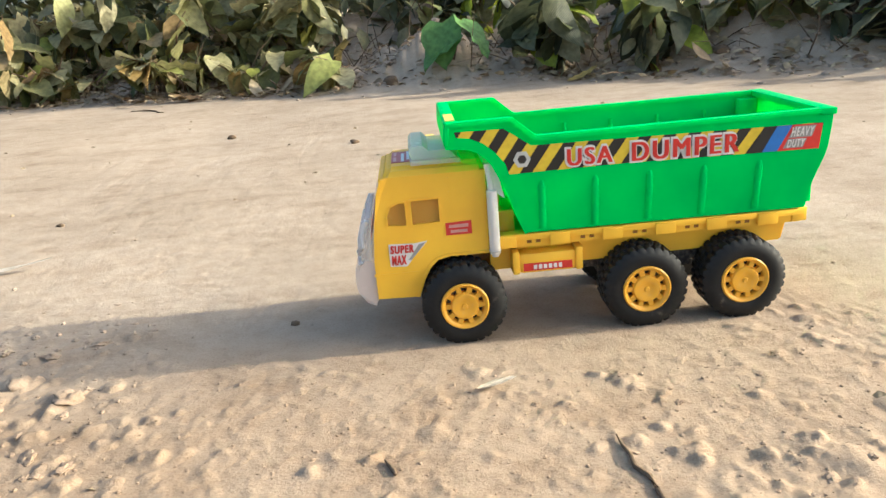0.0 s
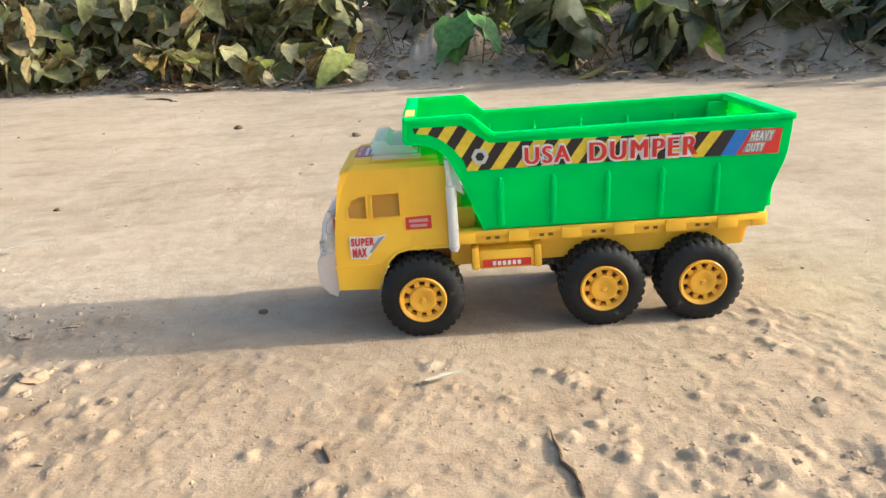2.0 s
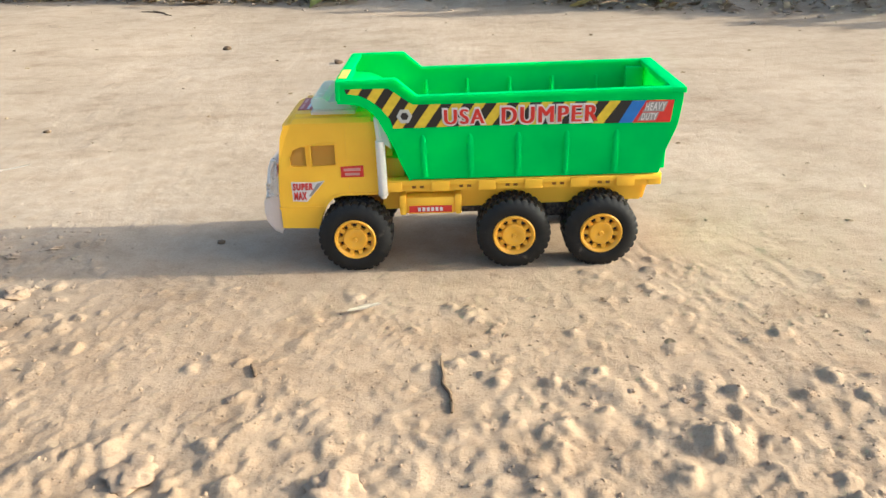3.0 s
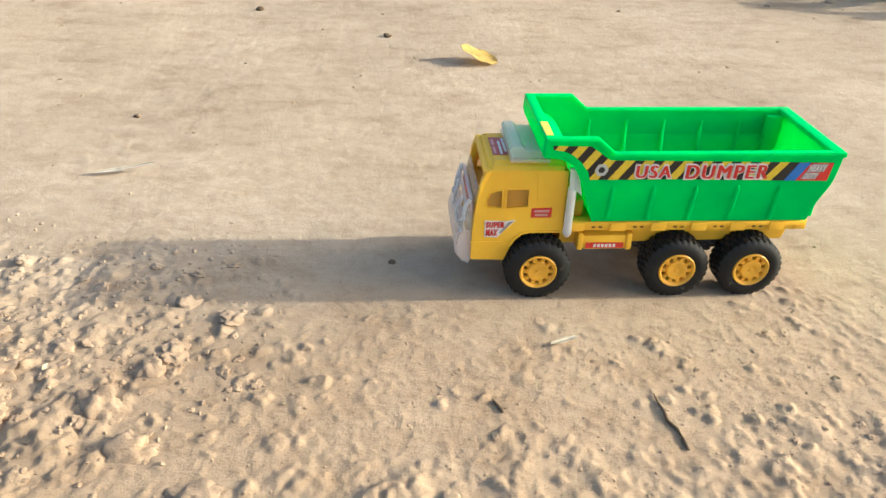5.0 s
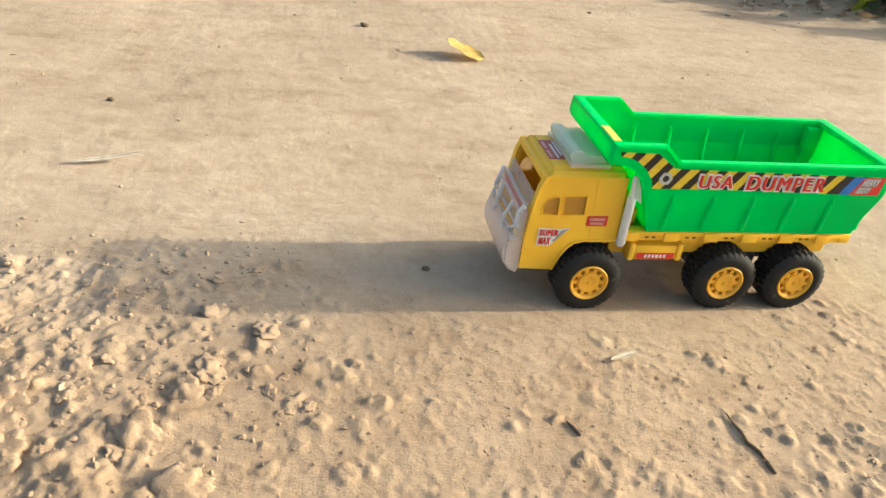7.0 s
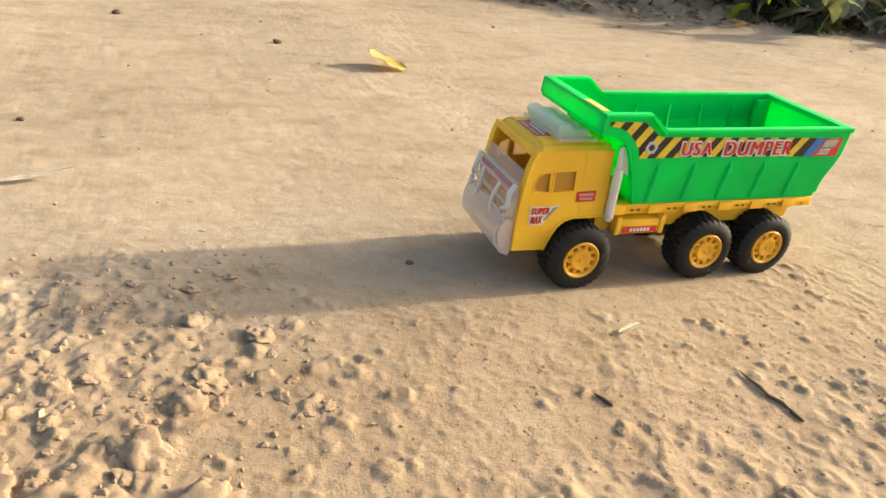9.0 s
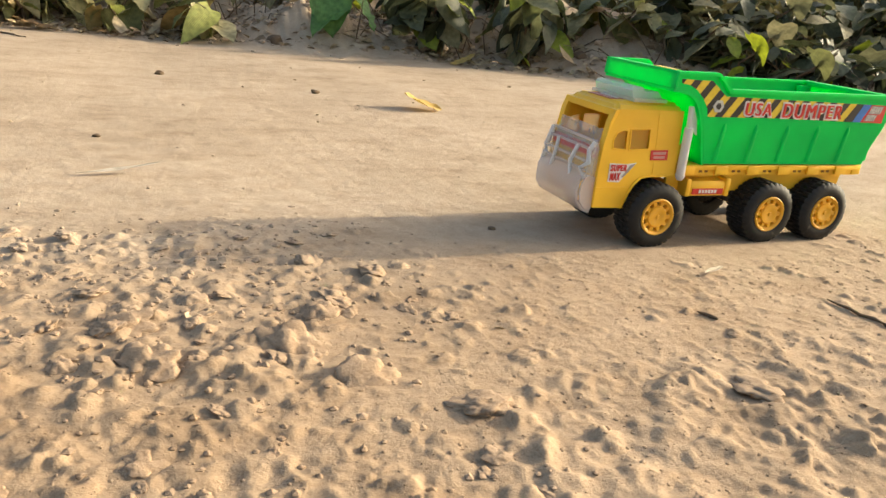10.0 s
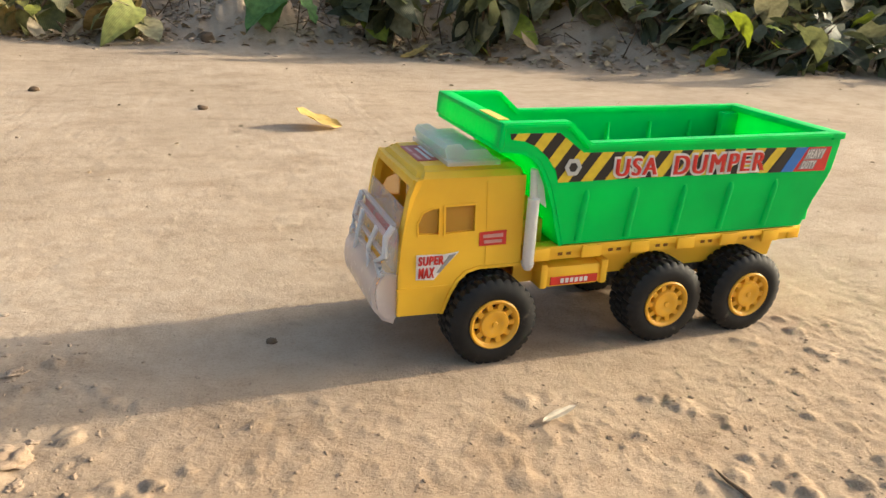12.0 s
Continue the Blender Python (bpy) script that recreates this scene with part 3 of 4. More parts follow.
        part("print_bar", plate(bmesh.new(), [(-0.46, 0.79), (-0.43, 0.79), (-0.3, 0.94), (-0.36, 0.925)], [], *top), GREY, tag)
    # roof with chamfered edges
    bm = bmesh.new()
    lo = [bm.verts.new(p) for p in ((-0.62, -0.455, 1.527), (0.27, -0.455, 1.527), (0.27, 0.455, 1.527), (-0.62, 0.455, 1.527))]
    hi = [bm.verts.new(p) for p in ((-0.575, -0.38, 1.6), (0.25, -0.39, 1.605), (0.25, 0.39, 1.605), (-0.575, 0.38, 1.6))]
    bm.faces.new(hi)
    bm.faces.new(lo[::-1])
    for i in range(4):
        bm.faces.new((lo[i], lo[(i + 1) % 4], hi[(i + 1) % 4], hi[i]))
    bmesh.ops.bevel(bm, geom=[e for e in bm.edges if not (e.verts[0] in lo and e.verts[1] in lo)], offset=0.04, segments=3, affect="EDGES")
    part("roof", bm, YELLOW, cab)
    # front with a windscreen opening, then the panel below it
    bm = bmesh.new()
    for s in (-1, 1):
        sheet_at = [(-0.735, 1.1), (-0.69, 1.39), (-0.64, 1.525)]
        a = [[bm.verts.new((x + dx, s * y, z)) for x, z in sheet_at] for dx, y in ((0, 0.485), (0, 0.4), (0.06, 0.4), (0.06, 0.46))]
        for k in range(4):
            for i in range(2):
                bm.faces.new((a[k][i], a[(k + 1) % 4][i], a[(k + 1) % 4][i + 1], a[k][i + 1]))
        for i in (0, 2):
            bm.faces.new([a[k][i] for k in range(4)])
    box(bm, -0.66, -0.58, -0.45, 0.45, 1.45, 1.53, 0.015)
    part("windscreen_frame", bm, YELLOW, cab)
    bm = bmesh.new()
    sheet(bm, [(-0.765, 0.44), (-0.765, 0.8), (-0.745, 1.02), (-0.73, 1.13)], -0.05, lambda x, z: cab_half(x, z) - 0.002)
    box(bm, -0.72, -0.55, -0.44, 0.44, 1.05, 1.085, 0.01)
    part("front_panel", bm, YELLOW, cab)
    bm = bmesh.new()
    box(bm, 0.21, 0.262, -0.45, 0.45, 0.79, 1.53)
    box(bm, -0.74, -0.4, -0.42, 0.42, 0.46, 0.5)
    box(bm, -0.3, 0.2, -0.42, 0.42, 0.8, 0.84)
    part("back_panel", bm, YELLOW, cab)
    bm = bmesh.new()
    box(bm, -0.25, 0.2, -0.4, 0.4, 0.83, 0.99, 0.03)
    box(bm, 0.1, 0.2, -0.4, 0.4, 0.98, 1.12, 0.03)
    part("seat", bm, YELLOW, cab, "moulded yellow bench seat")
    # windscreen strip and red band
    bm = bmesh.new()
    sheet(bm, [(-0.75, 1.08), (-0.72, 1.22), (-0.705, 1.3)], 0.015, lambda x, z: 0.4)
    part("windscreen", bm, CLEAR, cab, "low clear plastic windscreen strip")
    bm = bmesh.new()
    sheet(bm, [(-0.772, 0.98), (-0.757, 1.1)], 0.008, lambda x, z: 0.43)
    part("front_sticker", bm, RED, cab, "dark red strip sticker")
    # roof sticker
    tag = part("roof_sticker", box(bmesh.new(), -0.54, -0.36, -0.22, 0.22, 1.598, 1.606), printed("maroon_print", (0.42, 0.05, 0.035)), cab, "maroon and white roof sticker")
    for x, y0, y1 in ((-0.52, -0.19, -0.03), (-0.52, 0.02, 0.17), (-0.45, -0.2, 0.12), (-0.4, -0.14, 0.19)):
        part("print_bar", box(bmesh.new(), x, x + 0.026, y0, y1, 1.605, 1.609), PINK if x < -0.5 else PAPER, tag)
    # clear wind deflector
    bm = bmesh.new()
    prof = [(-0.34, 1.605), (-0.375, 1.72), (-0.35, 1.755), (-0.25, 1.76), (-0.2, 1.71), (-0.03, 1.715), (0.05, 1.63)]
    sheet(bm, prof, -0.025, lambda x, z: 0.33)
    for y in (-0.33, -0.12, 0.12, 0.33):
        plate(bm, prof, [], lambda x, z: y - 0.012, lambda x, z: y + 0.012)
    deflector = part("wind_deflector", bm, HAZY, cab, "hazy clear plastic roof deflector")
    part("base_plate", box(bmesh.new(), -0.37, 0.07, -0.4, 0.4, 1.6, 1.64, 0.01), MILKY, deflector)
    # milky grille and bumper
    bm = bmesh.new()
    prof = [(-0.86, 0.8), (-0.9, 0.76), (-0.935, 0.7), (-0.945, 0.6), (-0.93, 0.5), (-0.86, 0.42), (-0.78, 0.4)]
    sheet(bm, prof, -0.035, lambda x, z: 0.47 - 0.05 * max(0, (-0.78 - x) / 0.17))
    for y in (-0.455, 0.455):
        plate(bm, prof + [(-0.765, 0.42), (-0.765, 0.78)], [], lambda x, z: y - 0.015, lambda x, z: y + 0.015)
    grille = part("grille_guard", bm, MILKY, cab, "milky white plastic grille and bumper")
    for s in (-1, 1):
        part("headlight", lathe_front(0.09, (-0.945, s * 0.33, 0.6)), CLEAR, grille)
        # zigzag frame up each side of the grille
        ends = [(-0.9, 0.44, 0.76), (-0.915, 0.36, 0.86), (-0.87, 0.44, 0.93), (-0.85, 0.4, 1.06), (-0.8, 0.43, 1.16)]
        part("guard_bar", tube(bmesh.new(), [(x, s * y, z) for x, y, z in ends], 0.03, 8), WHITE, grille)
        ends = [(-0.93, 0.2, 0.74), (-0.92, 0.16, 0.9), (-0.86, 0.2, 1.08)]
        part("guard_bar", tube(bmesh.new(), [(x, s * y, z) for x, y, z in ends], 0.024, 8), WHITE, grille)
        part("side_wing", plate(bmesh.new(), [(-0.9, 0.78), (-0.9, 0.86), (-0.86, 0.94), (-0.84, 1.05), (-0.78, 1.16), (-0.755, 1.1), (-0.77, 0.78)], [], lambda x, z: s * 0.462, lambda x, z: s * 0.442), CLEAR, grille)
    for x, z, t in ((-0.925, 0.83, 0.03), (-0.9, 0.93, 0.025), (-0.86, 1.06, 0.03), (-0.81, 1.15, 0.03)):
        part("slat", box(bmesh.new(), x, x + 0.045, -0.42, 0.42, z, z + t, 0.008), MILKY, grille)
    part("backing", sheet(bmesh.new(), [(-0.8, 0.8), (-0.79, 1.0), (-0.775, 1.14)], -0.012, lambda x, z: 0.43), CLEAR, grille)
    for ob in (grille, *grille.children):
        for v in ob.data.vertices:
            v.co.x = -0.0765 + (v.co.x + 0.0765) * 0.9
    # exhaust stacks
    for s in (-1, 1):
        bm = bmesh.new()
        y = s * 0.53
        tube(bm, [(0.31, y, 0.79), (0.31, y, 1.36), (0.305, y, 1.37), (0.29, y, 1.6)], [0.048, 0.048, 0.03, 0.03], 12)
        tube(bm, [(0.31, y, 0.76), (0.31, y, 0.82)], [0.03, 0.055], 12)
        plate(bm, [(0.33, 1.35), (0.42, 1.28), (0.37, 1.5), (0.31, 1.6)], [], lambda x, z: y - 0.015, lambda x, z: y + 0.015)
        part("exhaust_pipe", bm, WHITE, cab, "white plastic exhaust pipe")


def lathe_front(r, at):
    """A round lamp that faces the front."""
    bm = lathe(bmesh.new(), [(0.0, -0.02), (r * 0.6, -0.018), (r, 0.0), (r, 0.03), (0.0, 0.03)], 18)
    bmesh.ops.rotate(bm, matrix=Matrix.Rotation(radians(-90), 3, "Z"), verts=bm.verts)
    bmesh.ops.translate(bm, vec=at, verts=bm.verts)
    return bm


def build_chassis(truck):
    chassis = tagged(new("chassis"), "yellow plastic chassis with notched rails")
    chassis.parent = truck
    bm = bmesh.new()
    for s in (-1, 1):
        box(bm, 0.3, 3.09, s * 0.46 - 0.06, s * 0.46 + 0.06, 0.875, 0.935, 0.008)
        box(bm, 0.3, 3.06, s * 0.45 - 0.044, s * 0.45 + 0.044, 0.81, 0.88)
    box(bm, 2.98, 3.115, -0.508, 0.508, 0.815, 0.94, 0.012)
    part("rail", bm, YELLOW, chassis)
    for s in (-1, 1):
        for x in (0.42, 0.9, 1.37, 1.84, 2.3, 2.76):
            part("lug", box(bmesh.new(), x - 0.1, x + 0.08, s * 0.525 - 0.012, s * 0.525 + 0.012, 0.82, 0.925, 0.008), YELLOW, chassis)
            # no holes are cut: thin dark boxes paint the shade of each slot
            for dx in (0.2, 0.28):
                if x < 2.7:
                    part("slot", box(bmesh.new(), x + dx - 0.02, x + dx + 0.02, s * 0.495 - 0.004, s * 0.495 + 0.004, 0.84, 0.865), SLOT_SHADE, chassis)
    for s in (-1, 1):
        bm = plate(bmesh.new(), [(0.28, 0.82), (3.0, 0.82), (2.95, 0.6), (0.28, 0.56)], [], lambda x, z: s * 0.36, lambda x, z: s * 0.32)
        part("beam", bm, YELLOW, chassis)
    part("end_plate", sheet(bmesh.new(), [(3.004, 0.82), (2.954, 0.6)], 0.04, lambda x, z: 0.315), YELLOW, chassis)
    part("deck_plate", box(bmesh.new(), 0.25, 2.95, -0.318, 0.318, 0.8, 0.84), YELLOW, chassis)
    part("belly_plate", box(bmesh.new(), 0.1, 0.62, -0.318, 0.318, 0.56, 0.6), YELLOW, chassis)
    bm = bmesh.new()
    box(bm, 0.3, 0.52, -0.36, 0.36, 0.9, 1.12, 0.03)
    box(bm, 0.3, 0.4, -0.3, 0.3, 1.1, 1.3, 0.02)
    part("rear_step", bm, AMBER, chassis)
    bm = bmesh.new()
    box(bm, 0.95, 2.85, -0.32, 0.32, 0.48, 0.72, 0.03)
    for x in (1.35, 2.06):
        box(bm, x - 0.08, x + 0.08, -0.34, 0.34, 0.42, 0.6, 0.02)
    part("gearbox", bm, DARK, chassis)
    for x in AXLES:
        part("axle", tube(bmesh.new(), [(x, -0.45, 0.365), (x, 0.45, 0.365)], 0.045, 12), DARK, chassis)
        bm = box(bmesh.new(), x - 0.09, x + 0.09, -0.3, 0.3, 0.33, 0.75, 0.02)
        part("axle_mount", bm, AMBER, chassis)
    for s in (-1, 1):
        bm = bmesh.new()
        y0, y1 = sorted((s * 0.28, s * 0.49))
        box(bm, 0.5, 1.06, y0, y1, 0.54, 0.74, 0.06)
        y0, y1 = sorted((s * 0.3, s * 0.502))
        for x in (0.46, 1.03):
            box(bm, x, x + 0.07, y0, y1, 0.545, 0.765, 0.025)
        tank = part("fuel_tank", bm, YELLOW, chassis)
        put = (lambda x, z: s * 0.5), (lambda x, z: s * 0.485)
        tag = part("tank_sticker", plate(bmesh.new(), [(0.56, 0.575), (1.0, 0.575), (1.0, 0.645), (0.56, 0.645)], [], *put), RED, tank, "red printed strip")
        for k in range(6):
            x = 0.65 + 0.045 * k
            part("print_bar", plate(bmesh.new(), [(x, 0.59), (x + 0.03, 0.59), (x + 0.03, 0.63), (x, 0.63)], [], lambda x, z: s * 0.503, lambda x, z: s * 0.495), PAPER, tag)


def build_wheel(truck):
    """A wheel whose outer face looks towards -y, at the origin."""
    wheel = tagged(new("wheel"), "black treaded tyre on an amber rim")
    wheel.parent = truck
    bm = bmesh.new()
    steps, lugs = 120, 30
    prof = [(0.2, 0.02, 0), (0.215, 0.0, 0), (0.25, -0.014, 0), (0.3, -0.006, 0), (0.335, 0.012, 0), (0.345, 0.03, 1), (0.345, 0.115, 1), (0.345, 0.125, 0), (0.345, 0.13, 2), (0.345, 0.21, 2), (0.345, 0.215, 0), (0.345, 0.225, 3), (0.345, 0.31, 3), (0.325, 0.335, 3), (0.28, 0.345, 0), (0.2, 0.33, 0), (0.2, 0.02, 0)]
    rings = []
    for k in range(steps):
        a = 2 * math.pi * k / steps
        ring = []
        for r, y, row in prof:
            proud = row and ((k * lugs / steps + (0, 0, 0.5, 0.0)[row]) % 1.0) < 0.55
            r = r + (0.034 if proud else 0.014) * min(1, max(0, (r - 0.215) / 0.1))
            ring.append(bm.verts.new((r * math.cos(a), y, r * math.sin(a))))
        rings.append(ring)
    for k in range(steps):
        p, q = rings[k], rings[(k + 1) % steps]
        for i in range(len(prof) - 1):
            bm.faces.new((p[i], p[i + 1], q[i + 1], q[i]))
    part("tyre", bm, RUBBER, wheel, "black knobbly rubber tyre", smooth_angle=30)
    bm = lathe(bmesh.new(), [(0.165, 0.05), (0.17, 0.015), (0.185, -0.01), (0.205, -0.018), (0.215, -0.008), (0.218, 0.02), (0.2, 0.08), (0.165, 0.08), (0.165, 0.05)], 40)
    lathe(bm, [(0.0, -0.004), (0.06, -0.004), (0.075, -0.012), (0.115, -0.01), (0.128, 0.008), (0.13, 0.05), (0.0, 0.05)], 32)
    lathe(bm, [(0.0, -0.016), (0.02, -0.015), (0.026, -0.004)], 16)
    for k in range(10):
        a = 2 * math.pi * k / 10
        bmesh.ops.create_cube(bm, size=1, matrix=Matrix.Rotation(-a, 4, "Y") @ Matrix.Translation((0.142, 0.03, 0)) @ Matrix.Diagonal((0.07, 0.045, 0.046, 1)))
    rim = part("rim", bm, AMBER, wheel, "amber plastic spoked rim")
    bm = lathe(bmesh.new(), [(0.0, 0.06), (0.2, 0.06), (0.2, 0.3), (0.0, 0.3)], 24)
    part("inner_drum", bm, DARK, wheel)
    return wheel


def build_truck():
    truck = tagged(new("toy_dump_truck"), "yellow and green plastic toy dump truck on sandy ground", "toy truck")
    truck.location = (0, 0.065 * BROAD, 0)
    build_bed(truck)
    build_cab(truck)
    build_chassis(truck)
    for ob in truck.children_recursive:
        if ob.type == "MESH":
            for v in ob.data.vertices:
                v.co.y *= BROAD
    first = build_wheel(truck)
    spots = [(x, s) for x in AXLES for s in (-1, 1)]
    for k, (x, s) in enumerate(spots):
        turn = Euler((0, radians(37 * k), 0)).to_matrix().to_4x4()
        m = Matrix.Translation((x * 0.1, s * 0.065 * BROAD, 0.0365)) @ (Matrix.Rotation(math.pi, 4, "Z") if s > 0 else Matrix()) @ turn
        if k:
            copy_thing(first, m)
        else:
            first.matrix_basis = m


build_truck()


# ---- plants ----
def leaf_mesh(name, length, width, heart, curl, mat, seed):
    """A leaf blade that starts at the origin and points along +y, folded at its middle rib."""
    rnd = random.Random(seed)
    bm = bmesh.new()
    n = 8
    rows = []
    for i in range(n + 1):
        t = i / n
        shape = 2.05 * (t + 0.03) ** 0.35 * (1 - t) ** 0.85 if heart else math.sin(math.pi * t) ** 0.75
        w = width / 2 * max(0.02, shape)
        y = length * (t - (0.1 * heart * (1 - t) ** 6))
        bend = -curl * length * t * t
        wave = 0.06 * width * math.sin(5 * t + rnd.random() * 6)
        back = -0.12 * length * heart * max(0, 1 - 5 * t)
        rows.append([bm.verts.new((-w, y + back, bend + 0.16 * w + wave)), bm.verts.new((-w * 0.5, y + back * 0.5, bend + 0.06 * w)), bm.verts.new((0, y, bend)), bm.verts.new((w * 0.5, y + back * 0.5, bend + 0.06 * w)), bm.verts.new((w, y + back, bend + 0.16 * w - wave))])
    for a, b in zip(rows, rows[1:]):
        for k in range(4):
            bm.faces.new((a[k], a[k + 1], b[k + 1], b[k]))
    me = finish(bm, 1, 80)
    me.name = name
    me.materials.append(mat)
    return me


BIG = [leaf_mesh("leaf", random.Random(k).uniform(0.1, 0.165), random.Random(k + 9).uniform(0.075, 0.125), 1, (0.15, 0.35, 0.55, 0.25)[k % 4], LEAF, k) for k in range(6)]
SMALL = [leaf_mesh("leaf", 0.07 + 0.014 * k, 0.04 + 0.007 * k, k % 2, 0.3, LEAF, 20 + k) for k in range(4)]


def recoloured(meshes, mat):
    out = []
    for me in meshes:
        me = me.copy()
        me.materials[0] = mat
        out.append(me)
    return out


DUSTY_BLADES = BIG, SMALL
SHADED_BLADES = recoloured(BIG, SHADED), recoloured(SMALL, SHADED)


def hang(rnd, base, big):
    """The pose of a leaf that leaves its stem at base, mostly facing outwards and drooping."""
    yaw = rnd.uniform(0, 360)
    pitch = rnd.uniform(-75, 10)
    return pose(*base, pitch, rnd.uniform(-35, 35), yaw)


def build_shrub(seed, height, spread_r, leaves, big_share, label, blades):
    rnd = random.Random(seed)
    shrub = tagged(new("shrub"), label, "shrub", "verge shrubs")
    tips = []
    for k in range(5):
        a, lean = rnd.uniform(0, 6.28), rnd.uniform(0.3, 1.0) * spread_r
        h = height * rnd.uniform(0.5, 1.0)
        pts = [(0.02 * math.cos(a), 0.02 * math.sin(a), -0.05)]
        for t in (0.25, 0.5, 0.75, 1.0):
            pts.append((lean * t * math.cos(a) + rnd.uniform(-0.015, 0.015), lean * t * math.sin(a) + rnd.uniform(-0.015, 0.015), h * (t - 0.25 * t * t)))
        part("stem", tube(bmesh.new(), pts, [0.006, 0.0055, 0.0045, 0.0035, 0.002], 5), BARK, shrub, scale=1)
        tips.append(pts)
    for k in range(leaves):
        pts = tips[k % 5]
        t = rnd.uniform(0.6, 3.99)
        i = int(t)
        base = Vector(pts[i]).lerp(Vector(pts[i + 1]), t - i) + Vector((rnd.uniform(-0.05, 0.05), rnd.uniform(-0.05, 0.05), rnd.uniform(-0.02, 0.02)))
        big = rnd.random() < big_share
        shared("leaf", rnd.choice(blades[0] if big else blades[1]), shrub, hang(rnd, base, big))
    return shrub


def plant_verge():
    rnd = random.Random(5)
    sizes = ((1, 0.42, 0.2, 46, 0.55), (2, 0.3, 0.22, 40, 0.35), (3, 0.5, 0.18, 46, 0.6), (4, 0.2, 0.2, 30, 0.25))
    dusty = "dusty olive-green broad-leaved shrub on the road verge", DUSTY_BLADES
    deep = "deep green shrub with some lime leaves on the verge", SHADED_BLADES
    built = {}
    x = -3.6
    while x < 5.2:
        gap = abs(x - 0.08) < 0.3
        bank = 0.75 < x < 3.2
        thick = 1.3 < x < 3.2
        for depth in ((0.62,) if gap else (0.03, 0.22, 0.42) if thick else (0.1, 0.34) if bank else (0.12, 0.38)):
            if (-0.4 < x < 0.2 and rnd.random() < 0.35) or (bank and not thick and rnd.random() < 0.45):
                continue
            k = 3 if bank else rnd.choice((1, 3) if -0.4 < x < 0.2 else (0, 1, 2, 3) if depth < 0.2 else (0, 2))
            px, py = x + rnd.uniform(-0.08, 0.08), float(verge(x)) + depth + rnd.uniform(-0.08, 0.1)
            # these stretches get the leaves that carry shade in their colour
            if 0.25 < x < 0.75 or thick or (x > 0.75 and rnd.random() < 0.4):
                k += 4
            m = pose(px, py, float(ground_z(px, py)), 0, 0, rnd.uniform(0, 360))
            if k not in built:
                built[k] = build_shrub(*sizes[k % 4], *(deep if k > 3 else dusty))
                built[k].matrix_basis = m
            else:
                copy_thing(built[k], m)
        x += rnd.uniform(0.17, 0.27)


plant_verge()


def scatter_leaves(name, places, mat, label, category, size, droop, seed):
    """Many small leaves in one mesh, for growth that nobody could count."""
    rnd = np.random.RandomState(seed)
    n = len(places)
    ln, wd = rnd.uniform(*size, n), None
    wd = ln * rnd.uniform(0.45, 0.8, n)
    yaw, pitch, roll = rnd.uniform(0, 6.283, n), rnd.uniform(*droop, n), rnd.uniform(-0.7, 0.7, n)
    shape = np.array([(0, 0, 0), (-0.42, 0.3, 0.06), (0, 0.35, 0), (0.42, 0.3, 0.06), (-0.32, 0.65, 0.02), (0, 0.7, -0.06), (0.32, 0.65, 0.02), (0, 1.0, -0.16)])
    v = np.repeat(shape[None], n, 0) * np.stack([wd, ln, ln], -1)[:, None]
    c, s = np.cos(roll)[:, None], np.sin(roll)[:, None]
    v = np.stack([c * v[..., 0] + s * v[..., 2], v[..., 1], -s * v[..., 0] + c * v[..., 2]], -1)
    c, s = np.cos(pitch)[:, None], np.sin(pitch)[:, None]
    v = np.stack([v[..., 0], c * v[..., 1] - s * v[..., 2], s * v[..., 1] + c * v[..., 2]], -1)
    c, s = np.cos(yaw)[:, None], np.sin(yaw)[:, None]
    v = np.stack([c * v[..., 0] - s * v[..., 1], s * v[..., 0] + c * v[..., 1], v[..., 2]], -1) + places[:, None]
    faces = np.array([(0, 2, 1), (0, 3, 2), (1, 2, 4), (2, 5, 4), (2, 3, 5), (3, 6, 5), (4, 5, 7), (5, 6, 7)])
    tris = (faces[None] + 8 * np.arange(n)[:, None, None]).reshape(-1, 3)
    me = bpy.data.meshes.new(name)
    me.from_pydata(v.reshape(-1, 3).tolist(), [], tris.tolist())
    me.polygons.foreach_set("use_smooth", np.ones(len(tris), dtype=bool))
    me.materials.append(mat)
    return tagged(new(name, me), label, category, kind="stuff")


